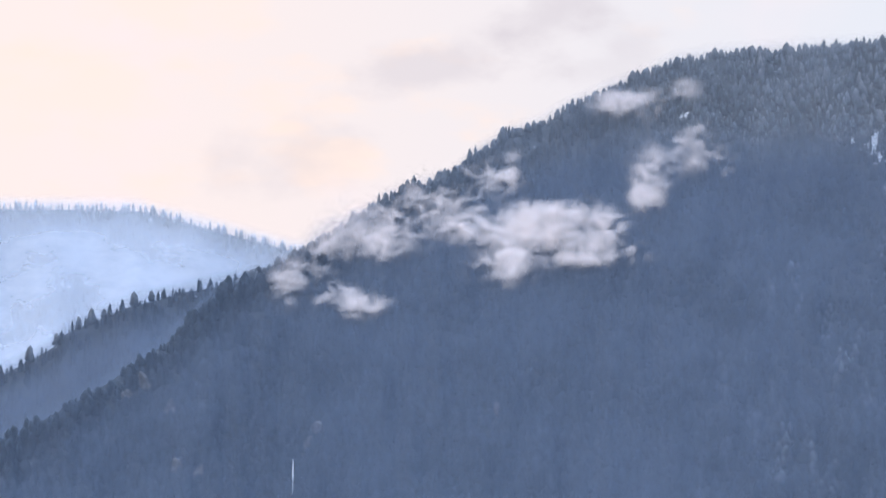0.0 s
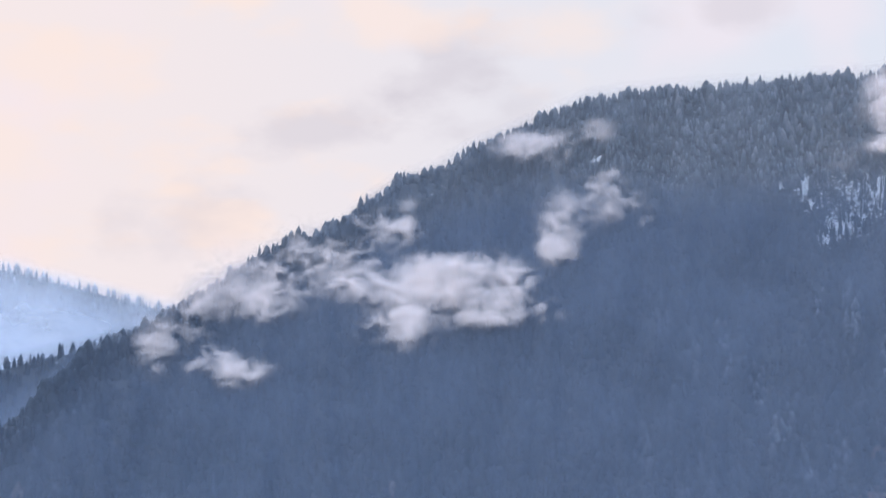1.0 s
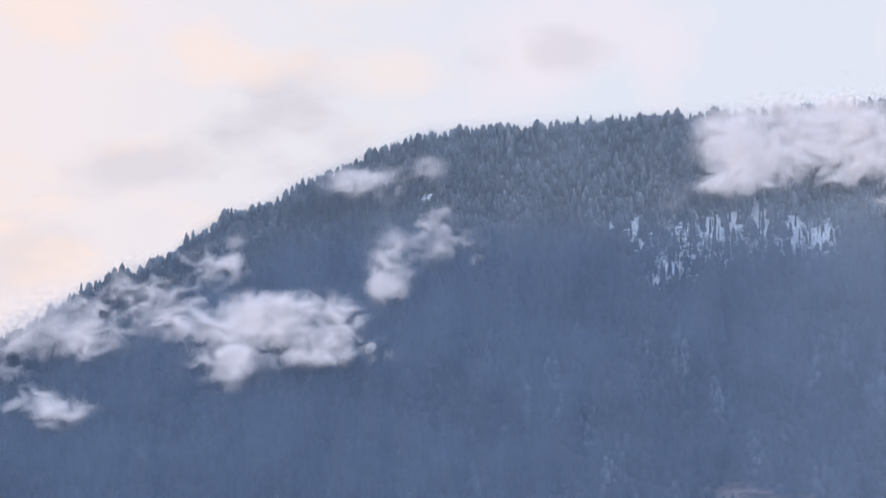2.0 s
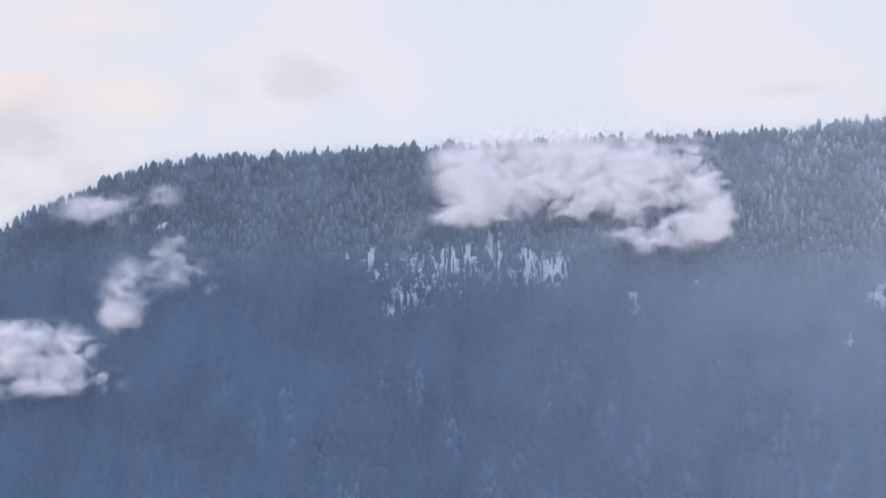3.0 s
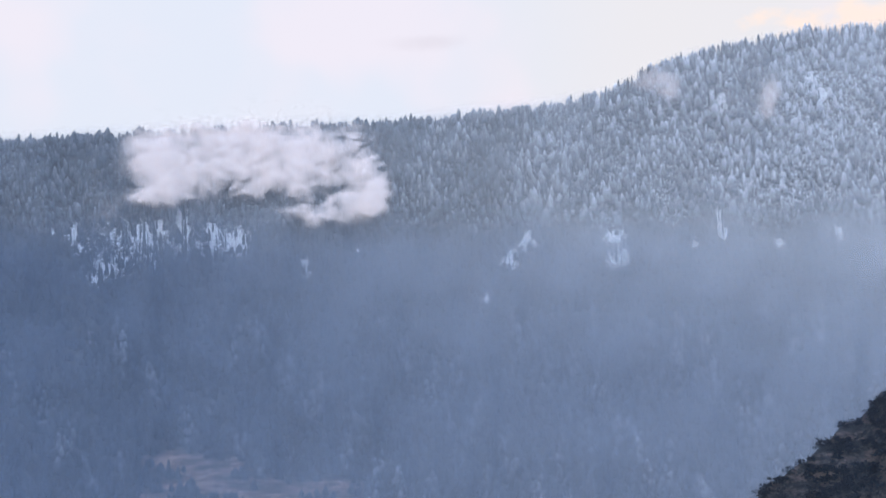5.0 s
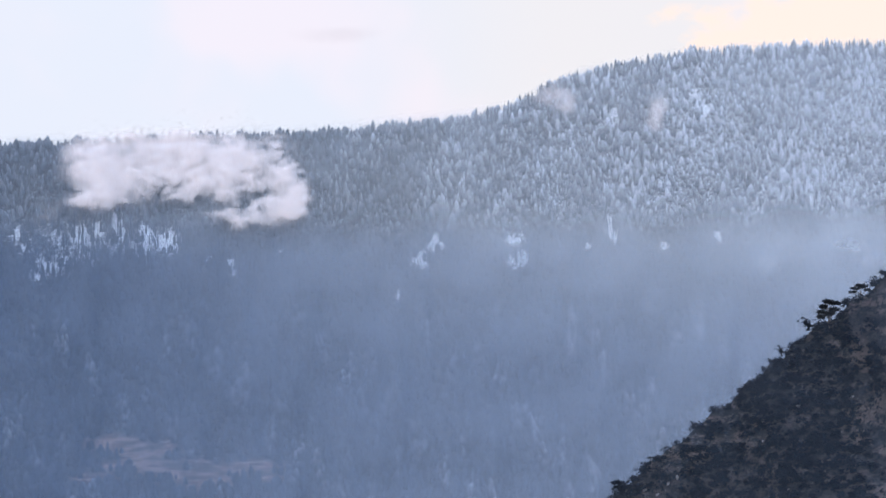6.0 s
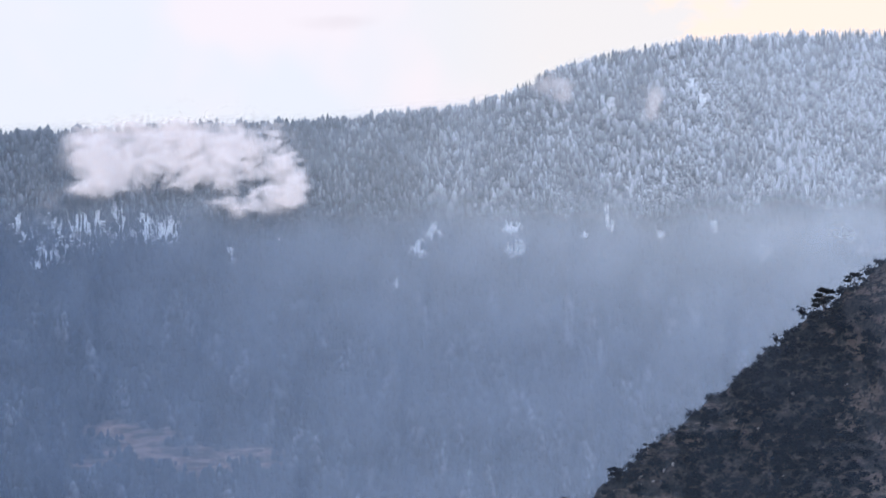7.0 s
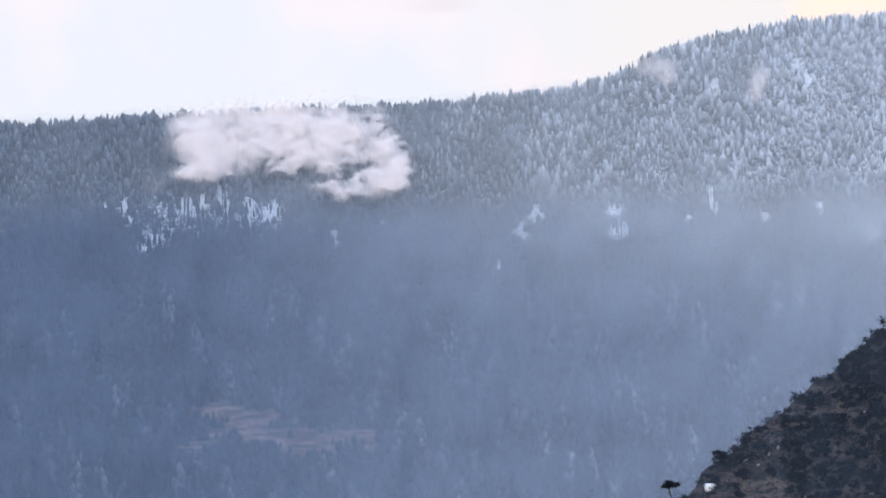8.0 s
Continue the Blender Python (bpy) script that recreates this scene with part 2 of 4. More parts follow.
SLOPE = slope_material()
HILL = hill_material()
ROCK = plain_material("pale_rock", (0.075, 0.077, 0.082), (0.15, 0.15, 0.155), 1.5)
VALLEY = plain_material("valley_grass", (0.04, 0.05, 0.04), (0.08, 0.085, 0.065), 0.05)
WHITE = plain_material("white_plaster", (0.62, 0.62, 0.62), (0.8, 0.8, 0.79), 1.2)
ROOF = plain_material("pale_metal_roof", (0.66, 0.68, 0.70), (0.85, 0.86, 0.87), 2.0, 0.5)
GLASS = plain_material("dark_window", (0.02, 0.022, 0.025), (0.03, 0.032, 0.036), 2.0, 0.2)
MIST = mist_material()


# ---- shape tools ----
def smooth(x, lo, hi):
    x = np.clip((np.asarray(x, float) - lo) / (hi - lo), 0, 1)
    return x * x * (3 - 2 * x)


def ray_point(eye, az, el, r):
    """The place at compass angle az and elevation el, in degrees, r metres away on the level."""
    a = np.radians(az)
    return np.stack([eye[0] + r * np.sin(a), eye[1] + r * np.cos(a), eye[2] + r * np.tan(np.radians(el))], -1)


def slope_point(az, el, r):
    return ray_point(EYE, az, np.asarray(el) + RISE, r)


def wave(az, el, seed):
    """Smooth uneven swell in -1..1, made of a few crossing waves."""
    rng = np.random.RandomState(seed)
    total = 0
    for k in range(7):
        fa, fe = rng.uniform(0.25, 1.6), rng.uniform(-0.5, 0.5)
        total = total + np.sin(fa * az + fe * el + rng.uniform(0, 6.3)) / (0.6 + fa)
    return total / 3.0


def mesh_from(name, verts, faces, mats, attrs=None, smooth_faces=False):
    """A mesh from arrays: verts (n, 3), faces (m, k) all of one size k."""
    me = bpy.data.meshes.new(name)
    verts, faces = np.asarray(verts, np.float32), np.asarray(faces, np.int32)
    k = faces.shape[1]
    me.vertices.add(len(verts))
    me.vertices.foreach_set("co", verts.ravel())
    me.loops.add(faces.size)
    me.loops.foreach_set("vertex_index", faces.ravel())
    me.polygons.add(len(faces))
    me.polygons.foreach_set("loop_start", np.arange(0, faces.size, k, dtype=np.int32))
    me.update(calc_edges=True)
    for key, values in (attrs or {}).items():
        me.attributes.new(key, "FLOAT", "POINT").data.foreach_set("value", np.asarray(values, np.float32).ravel())
    for m in mats:
        me.materials.append(m)
    if smooth_faces:
        me.polygons.foreach_set("use_smooth", np.ones(len(faces), bool))
    me.validate()
    return me


def grid_faces(rows, cols):
    i = np.arange(rows - 1)[:, None] * cols + np.arange(cols - 1)[None, :]
    i = i.ravel()
    return np.stack([i, i + 1, i + cols + 1, i + cols], -1)


def part(name, me, parent, label=""):
    ob = new(name, me)
    ob.parent = parent
    if label:
        ob["label"] = label
    return ob


# ---- the lie of the land ----
SKYLINE = np.array((
    (-52.20, -15.96), (-44.20, -13.41), (-34.61, -8.81), (-31.79, -7.27), (-29.05, -5.42), (-27.73, -3.98), (-26.62, -3.47), (-25.60, -3.05), (-24.49, -2.48), (-22.46, -1.15),
    (-21.55, -0.58), (-20.54, -0.22), (-19.62, 0.04), (-18.92, 0.71), (-17.81, 1.43), (-16.79, 1.71), (-15.88, 2.27), (-14.98, 2.65), (-13.08, 3.43), (-12.19, 3.82),
    (-10.80, 4.04), (-8.90, 4.14), (-6.70, 4.23), (-5.10, 4.36), (-3.60, 4.44), (-1.60, 4.50), (2.90, 4.71), (4.64, 4.66), (5.69, 4.72), (7.15, 4.88),
    (9.22, 5.05), (10.84, 5.14), (11.86, 5.28), (12.77, 5.42), (14.41, 6.13), (15.53, 6.56), (17.25, 6.78), (19.39, 7.09), (21.51, 7.15), (25.46, 7.03), (32.46, 6.55), (52.39, 2.50)))
CLEARINGS = (  # snowy openings in the wood: az, el, half width, half height
    (-5.81, 1.20, 0.12, 0.3), (-5.48, 0.70, 0.12, 0.25), (-11.91, 2.15, 0.14, 0.08), (-6.30, 1.25, 0.12, 0.2),
    (-3.35, 1.21, 0.47, 0.34), (-2.76, 1.41, 0.30, 0.30), (-1.98, 1.73, 0.30, 0.43), (-2.01, 1.24, 0.39, 0.34), (-0.98, 1.08, 0.34, 0.47),
    (-0.24, 0.93, 0.47, 0.43), (-4.65, 0.06, 0.43, 0.19), (-5.02, -0.30, 0.22, 0.15), (-5.47, 0.76, 0.17, 0.17), (-5.71, 1.33, 0.17, 0.34),
    (-4.13, 0.26, 0.34, 0.22), (1.34, 0.20, 0.19, 0.17), (2.08, 0.02, 0.32, 0.28), (4.01, 0.38, 0.13, 0.22), (9.90, 0.71, 0.32, 0.34),
    (9.32, 0.07, 0.28, 0.34), (8.45, -1.39, 0.15, 0.30), (13.09, 0.05, 0.47, 0.30), (12.98, 0.83, 0.34, 0.22), (15.73, 0.47, 0.17, 0.26),
    (16.57, 1.20, 0.19, 0.56), (16.82, 0.70, 0.17, 0.26))
CLEARINGS_EAST = (
    (22.40, -0.25, 0.26, 0.43), (22.54, -0.40, 0.39, 0.17), (18.59, 0.50, 0.17, 0.30), (25.85, 0.13, 0.65, 0.17), (26.45, -0.37, 0.56, 0.19),
    (22.39, 3.46, 0.17, 0.32), (19.65, 5.86, 0.22, 0.19), (20.02, 5.31, 0.24, 0.26), (16.32, 5.32, 0.17, 0.30), (16.67, 5.22, 0.17, 0.34),
    (20.63, 0.76, 0.15, 0.26), (24.03, 1.92, 0.19, 0.30), (25.21, 2.93, 0.17, 0.22), (18.36, 4.04, 0.17, 0.22))
FIELDS = (  # bare terraces low on the slope
    (-2.55, -6.65, 0.95, 0.24), (-1.54, -6.95, 1.19, 0.30), (-1.77, -7.45, 1.29, 0.19), (-0.23, -7.78, 1.72, 0.32), (0.87, -8.30, 0.86, 0.28),
    (2.54, -7.79, 1.08, 0.26), (-3.42, -7.95, 0.78, 0.19), (3.31, -8.25, 0.52, 0.17))
GLADES = ((-3.20, 0.95, 2.3, 0.75), (-4.60, 0.20, 1.0, 0.5), (-1.00, 0.80, 1.3, 0.5))   # thin wood over broken snow
GULLY = 0.7


def ridge_el(az):
    return np.interp(az, SKYLINE[:, 0], SKYLINE[:, 1])


def slope_range(az, el):
    """How far the main slope lies at that compass angle and elevation."""
    return RANGE * (1 + 0.0170 * (el - 1.2)) + GULLY * wave(az * 1.4, el * 0.9, 3) + 0.45 * wave(az * 5, el * 4, 5)


def spots(az, el, places):
    total = np.zeros(np.shape(az))
    for a, e, w, h in places:
        total = np.maximum(total, 1.35 - np.hypot((az - a) / (w * 1.0), (el - e) / (h * 1.1)) * 0.9)
    total = total + np.where(total > 0, 0.22 * wave(az * 9, el * 11, 17), 0)   # ragged rims
    return np.clip(total, 0, 1)


def frost_haze_at(az, el):
    """Frost on the wood: thickens upwards and towards the east, ends at a ragged snow line. Below it, haze is put into
    the trees' tone.
    """
    line = 1.0 + 0.35 * wave(az * 2.0, 0, 8)
    high = smooth(el, line - 0.5, line + 1.0)
    haze_and_stands = 0.02 + 0.06 * smooth(az, -4, 24)   # haze below the line put into tone, paler to the east
    haze_and_stands = haze_and_stands + 0.24 * smooth(wave(az * 4.5, el * 5.5, 61), 0.1, 0.9) * (1 - smooth(el, -3.5, -0.5)) * smooth(az, -14, -6)   # paler stands low down
    return np.maximum(haze_and_stands, high * (0.28 + 0.72 * smooth(az, 3, 18) + 0.40 * smooth(az, 15, 25)) * smooth(az, -16, -9))


# main mountain
az_line = np.arange(-52, 52.01, 0.16)
steps = np.linspace(0, 1, 130)
AZ, V = np.meshgrid(az_line, steps)
RIDGE = ridge_el(AZ)
EL = -14.6 + (RIDGE + 14.6) * V
land = slope_point(AZ, EL, slope_range(AZ, EL))
snow = np.maximum(spots(AZ, EL, CLEARINGS + CLEARINGS_EAST), 0.34 * frost_haze_at(AZ, EL))
snow = np.maximum(snow, 0.45 * spots(AZ, EL, GLADES))
field = np.clip(spots(AZ, EL, FIELDS) * 1.6, 0, 1)
back = []
for k in range(1, 11):  # the far side of the ridge falls away
    top = slope_point(az_line, ridge_el(az_line), slope_range(az_line, ridge_el(az_line)))
    out = slope_point(az_line, 0 * az_line, slope_range(az_line, ridge_el(az_line)) + 9.0 * k)
    out[:, 2] = top[:, 2] - (top[:, 2] + 2) * (k / 10) ** 1.5
    back.append(out)
toe = slope_point(az_line, 0 * az_line, slope_range(az_line, -14.6 + 0 * az_line) - 14)
toe[:, 2] = -1.5
land = np.concatenate([toe[None], land, np.array(back)])
cols = len(az_line)
zero = np.zeros((1, cols))
snow = np.concatenate([zero, snow, np.zeros((10, cols))])
field = np.concatenate([zero, field, np.zeros((10, cols))])
mountain = new("mountain", mesh_from("mountain", land.reshape(-1, 3), grid_faces(len(land), cols), [SLOPE], {"snow": snow, "field": field}, True))
tagged(mountain, "long steep forested mountainside with snowy clearings", "mountain", kind="structure")


def ridge_land(name, eye, line, reach, floor_el, lean, mats, seed, rough, snow_level, depth, jag=0.0):
    """A lesser ridge: its crest line (az, el) as seen from eye, reach metres away."""
    line = np.array(line)
    az = np.arange(line[0, 0], line[-1, 0] + 0.01, 0.2)
    crest = np.interp(az, line[:, 0], line[:, 1]) + jag * wave(az * 7, 0, seed + 2)
    out = []
    A, W = np.meshgrid(az, np.linspace(0, 1, 50))
    E = floor_el + (crest - floor_el) * W
    R = reach * (1 + lean * (E - crest)) + rough * wave(A * 2, E * 2, seed)
    face = ray_point(eye, A, E, R)
    top = face[-1]
    for k in range(1, 9):
        far = ray_point(eye, az, 0 * az, R[-1] + depth * k / 8)
        far[:, 2] = top[:, 2] - (top[:, 2] + 2) * (k / 8) ** 1.4
        out.append(far)
    foot = ray_point(eye, az, 0 * az, R[0] - 3)
    foot[:, 2] = -1.5
    verts = np.concatenate([foot[None], face, np.array(out)])
    level = np.full(verts.shape[:2], snow_level)
    brown = np.zeros(verts.shape[:2])
    along, across = A * 0.77 + E * 0.64, E * 0.77 - A * 0.64
    brown[1:len(face) + 1] = smooth(wave(along * 1.1, across * 3.0, 91) + 0.8 * wave(along * 2.5, across * 7.0, 92), 0.0, 0.45)
    me = mesh_from(name, verts.reshape(-1, 3), grid_faces(len(verts), len(az)), mats, {"snow": level, "field": 0 * level, "brown": brown}, True)
    return new(name, me), az, crest, lambda a, e: reach * (1 + lean * (e - np.interp(a, az, crest))) + rough * wave(a * 2, e * 2, seed)


SPUR_LINE = ((-50.00, -10.50), (-40.00, -6.50), (-36.00, -4.90), (-32.76, -3.24), (-31.27, -2.43), (-30.77, -1.93), (-28.98, -1.17), (-27.38, -0.75), (-25.88, -0.49), (-24.38, -0.23), (-19.98, 0.00))
spur, spur_az, spur_crest, spur_range = ridge_land("spur", FIRST_EYE, SPUR_LINE, 268.0, -9.2, 0.017, [SLOPE], 12, 1.2, 0.0, 30)
tagged(spur, "wooded lower spur behind the mountain's shoulder", "ridge", kind="structure")
FAR_LINE = ((-52.00, 0.40), (-42.00, 1.30), (-36.00, 1.60), (-32.80, 1.64), (-30.70, 1.65), (-28.70, 1.62), (-27.39, 1.30), (-25.89, 0.91), (-24.19, 0.47), (-19.98, -0.40), (-9.97, -1.32))
far_ridge, far_az, far_crest, far_range = ridge_land("far_ridge", FIRST_EYE, FAR_LINE, 350.0, -6.5, 0.017, [SLOPE], 21, 2.0, 0.20, 50)
tagged(far_ridge, "pale distant ridge with snow under the trees", "ridge", kind="structure")
HILL_LINE = ((9.50, -10.00), (11.60, -8.60), (13.09, -5.94), (13.61, -5.60), (14.04, -5.31), (14.28, -4.93), (14.44, -4.79), (15.82, -3.72), (17.19, -2.66), (18.68, -1.45), (19.69, -0.63), (20.54, 0.04), (21.15, 0.40), (22.16, 1.14), (23.28, 2.14), (25.11, 3.76), (28.15, 6.20), (36.22, 10.66))
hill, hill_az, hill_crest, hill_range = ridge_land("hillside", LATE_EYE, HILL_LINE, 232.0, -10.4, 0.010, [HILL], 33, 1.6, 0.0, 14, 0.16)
tagged(hill, "dark scrubby hillside of brown grass and rock", "hillside", kind="structure")

span_line = np.linspace(-2600, 2600, 60)
GX, GY = np.meshgrid(span_line, span_line)
valley = mesh_from("ground", np.stack([GX, GY, 0 * GX], -1).reshape(-1, 3), grid_faces(60, 60), [VALLEY])
tagged(new("ground", valley), "flat grassy valley floor below the mountain", "ground", kind="structure")


# ---- trees ----
def conifer_shape(rng, rings, sides, girth):
    """Needle crown one metre high: a ragged spindle whose boughs stand out and droop, as triangles."""
    verts, faces = [], []
    turn = rng.uniform(0, 6.3)
    for k in range(rings):
        z = 0.06 + 0.88 * k / rings
        reach = girth * (1 - z) ** 0.52 * (0.75 if k == 0 else 1.0)
        turn += 3.1416 / sides
        for j in range(sides):
            a = turn + 6.2832 * j / sides + rng.uniform(-0.2, 0.2)
            r = reach * rng.uniform(0.72, 1.22)
            verts.append((r * math.cos(a), r * math.sin(a), z + rng.uniform(-0.05, 0.05)))
    verts.append((rng.uniform(-0.015, 0.015), rng.uniform(-0.015, 0.015), 1.0))
    for k in range(rings - 1):
        for j in range(sides):
            lo, lo2 = k * sides + j, k * sides + (j + 1) % sides
            hi, hi2 = lo + sides, lo2 + sides
            faces += [(lo, lo2, hi), (lo2, hi2, hi)]
    top = len(verts) - 1
    faces += [((rings - 1) * sides + j, (rings - 1) * sides + (j + 1) % sides, top) for j in range(sides)]
    return np.array(verts), np.array(faces)


def trunk_shape():
    verts = [(0.025 * math.cos(a), 0.025 * math.sin(a), z) for z in (-0.12, 0.9) for a in np.arange(5) * 1.2566]
    verts = np.array(verts)
    verts[5:, :2] *= 0.3
    return verts, np.array([(j, (j + 1) % 5, 5 + (j + 1) % 5, 5 + j) for j in range(5)])


rng = np.random.RandomState(7)
FIR = [conifer_shape(rng, 6, 6, g) for g in (0.17, 0.21, 0.25, 0.29, 0.33, 0.27)]
FIR_CREST = FIR + [conifer_shape(rng, 6, 7, g) for g in (0.33, 0.38, 0.13, 0.11, 0.15)]
FIR_FAR = [conifer_shape(rng, 5, 5, g) for g in (0.18, 0.22, 0.26)]


def plant(name, places, heights, shapes, mat, frost, widths, seed, label, category):
    """Many trees as one wood."""
    rng = np.random.RandomState(seed)
    all_v, all_f, all_a, all_t, base = [], [], [], [], 0
    tone = rng.uniform(0, 1, len(places))
    kinds = rng.randint(0, len(shapes), len(places))
    turn = rng.uniform(0, 6.2832, len(places))
    for k, (v, f) in enumerate(shapes):
        pick = np.nonzero(kinds == k)[0]
        if not len(pick):
            continue
        c, s = np.cos(turn[pick])[:, None], np.sin(turn[pick])[:, None]
        h, w = heights[pick][:, None], (heights * widths)[pick][:, None]
        x = (v[:, 0] * c - v[:, 1] * s) * w + places[pick, 0:1]
        y = (v[:, 0] * s + v[:, 1] * c) * w + places[pick, 1:2]
        z = v[:, 2] * h + places[pick, 2:3]
        all_v.append(np.stack([x, y, z], -1).reshape(-1, 3))
        all_f.append((f[None] + (base + np.arange(len(pick)) * len(v))[:, None, None]).reshape(-1, 3))
        all_a.append((frost[pick][:, None] * (0.30 + 0.95 * np.clip(v[:, 2], 0, 1))[None]).ravel())   # frost most on the tops, also painting bright tips over dark gaps
        all_t.append(np.repeat(tone[pick], len(v)))
        base += len(pick) * len(v)
    me = mesh_from(name, np.concatenate(all_v), np.concatenate(all_f), [mat], {"frost": np.concatenate(all_a), "tone": np.concatenate(all_t)})
    return tagged(new(name, me), label, category, kind="stuff")


def main_wood():
    rng = np.random.RandomState(11)
    a, e = np.meshgrid(np.arange(-37, 31, 0.19), np.arange(-12, 8.2, 0.175))
    a, e = a.ravel() + rng.uniform(-0.19, 0.19, a.size), e.ravel() + rng.uniform(-0.17, 0.17, e.size)
    keep = e < ridge_el(a) - 0.05
    keep &= rng.uniform(0, 1, a.size) < 1 - 0.16 * smooth(a, -14, 4) * smooth(e, -0.5, 1.5)   # bigger, wider-spaced firs up east
    keep &= (spots(a, e, CLEARINGS + CLEARINGS_EAST) < 0.45 + 0.5 * rng.uniform(0, 1, a.size)) | (rng.uniform(0, 1, a.size) < 0.30)
    keep &= (spots(a, e + 0.22, CLEARINGS_EAST + CLEARINGS[-9:]) < 0.4) | (rng.uniform(0, 1, a.size) < 0.25)   # trees thinned below the eastern openings so the snow shows from the camera
    keep &= (spots(a, e, GLADES) < 0.3) | (rng.uniform(0, 1, a.size) < 0.42)
    keep &= (spots(a, e, FIELDS) < 0.35) | (rng.uniform(0, 1, a.size) < 0.02)
    a, e = a[keep], e[keep]
    places = slope_point(a, e, slope_range(a, e))
    places[:, 2] -= 0.15
    tall = (1.0 + 0.22 * wave(a * 2.2, e * 3.0, 23)) * (1.3 + 0.4 * smooth(a, -14, 12) * smooth(e, -1, 2)) * rng.uniform(0.55, 1.45, a.size)
    wide = rng.uniform(0.85, 1.3, a.size) * (1.25 - 0.40 * smooth(e, -1, 2))
    c = rng.uniform(-27, 30, 1350)
    g = ridge_el(c) - rng.uniform(-0.02, 0.16, c.size)
    crest = slope_point(c, g, slope_range(c, g) + rng.uniform(0, 1.5, c.size))
    crest[:, 2] -= 0.2
    size = (1.25 + 0.45 * wave(c * 5, 0, 24)) * rng.uniform(0.75, 1.2, c.size) * (1 + 0.65 * smooth(c, 9, 17))
    # frost floor lightens crest crowns in place of haze
    plant("crest_forest", crest, size, FIR_CREST[:8], CONIFER, np.maximum(0.22, 0.6 * frost_haze_at(c, g)), rng.uniform(0.85, 1.25, c.size) * (1 - 0.42 * smooth(c, 9, 17)), 15,
          "close-set conifers along the mountain crest", "forest")
    d = rng.uniform(11.5, 29.5, 330)
    h = ridge_el(d) - rng.uniform(-0.02, 0.30, d.size)
    spire = slope_point(d, h, slope_range(d, h)) - np.array((0, 0, 0.2))
    plant("crest_spires", spire, rng.uniform(1.3, 2.7, d.size), FIR_CREST[-3:], CONIFER, 0.35 * frost_haze_at(d, h), rng.uniform(0.6, 1.0, d.size), 16, "tall slender firs along the frosted summit", "forest")
    b, f = np.meshgrid(np.arange(-7, 27, 0.10), np.arange(-1.8, 6.2, 0.24))
    b, f = b.ravel() + rng.uniform(-0.06, 0.06, b.size), f.ravel() + rng.uniform(-0.12, 0.12, b.size)
    keep = (spots(b, f, CLEARINGS + CLEARINGS_EAST + GLADES) > 0.3) & (rng.uniform(0, 1, b.size) < np.where(b < 4, 0.44, 0.18))
    b, f = b[keep], f[keep]
    slim = slope_point(b, f, slope_range(b, f))
    slim[:, 2] -= 0.15
    plant("slim_firs", slim, rng.uniform(1.0, 2.6, b.size), FIR, CONIFER, 0.0 * b, rng.uniform(0.22, 0.5, b.size), 14,
          "slim bare-looking firs standing in the snowy clearings", "forest")
    plant("conifer_forest", places, tall, FIR, CONIFER, frost_haze_at(a, e) * rng.uniform(0.4, 1.25, a.size) * (0.85 + 0.35 * wave(a * 2.6, e * 3.4, 47)), wide, 13,
          "dense dark blue-green conifers, frosted white near the top", "forest")


def lesser_wood(name, eye, lo, hi, floor_el, crest_az, crest, reach, gap, tall, frost, seed, label):
    rng = np.random.RandomState(seed)
    a, e = np.meshgrid(np.arange(lo, hi, gap), np.arange(floor_el, 3, gap * 0.9))
    a, e = a.ravel() + rng.uniform(-0.5, 0.5, a.size) * gap, e.ravel() + rng.uniform(-0.45, 0.45, a.size) * gap
    keep = e < np.interp(a, crest_az, crest)
    a, e = a[keep], e[keep]
    places = ray_point(eye, a, e, reach(a, e))
    places[:, 2] -= 0.15
    plant(name, places, tall * rng.uniform(0.65, 1.3, a.size), FIR_FAR, CONIFER, frost * rng.uniform(0.5, 1.3, a.size), rng.uniform(0.8, 1.2, a.size), seed + 1, label, "forest")


main_wood()
lesser_wood("spur_forest", FIRST_EYE, -44, -23, -11, spur_az, spur_crest, spur_range, 0.24, 1.7, 0.0, 31, "dark conifers covering the lower spur")
# the far forest's frost value also puts haze into its crowns
lesser_wood("far_forest", FIRST_EYE, -46, -18, -8, far_az, far_crest - 0.25, far_range, 0.26, 1.9, 0.35, 41, "pale frosted and haze-toned conifers on the distant ridge")


def far_crest_wood():
    rng = np.random.RandomState(43)
    a = rng.uniform(-37, -21, 420)
    e = np.interp(a, far_az, far_crest) - rng.uniform(0, 0.1, a.size)
    # frost value raised to pale these crowns where the haze sheets fade out
    plant("far_crest_forest", ray_point(FIRST_EYE, a, e, far_range(a, e)) - np.array((0, 0, 0.3)), rng.uniform(0.8, 2.5, a.size), FIR_FAR, CONIFER, 0.9 + 0 * a, rng.uniform(0.4, 0.8, a.size), 44,
          "thin pale firs along the distant ridge", "forest")


far_crest_wood()


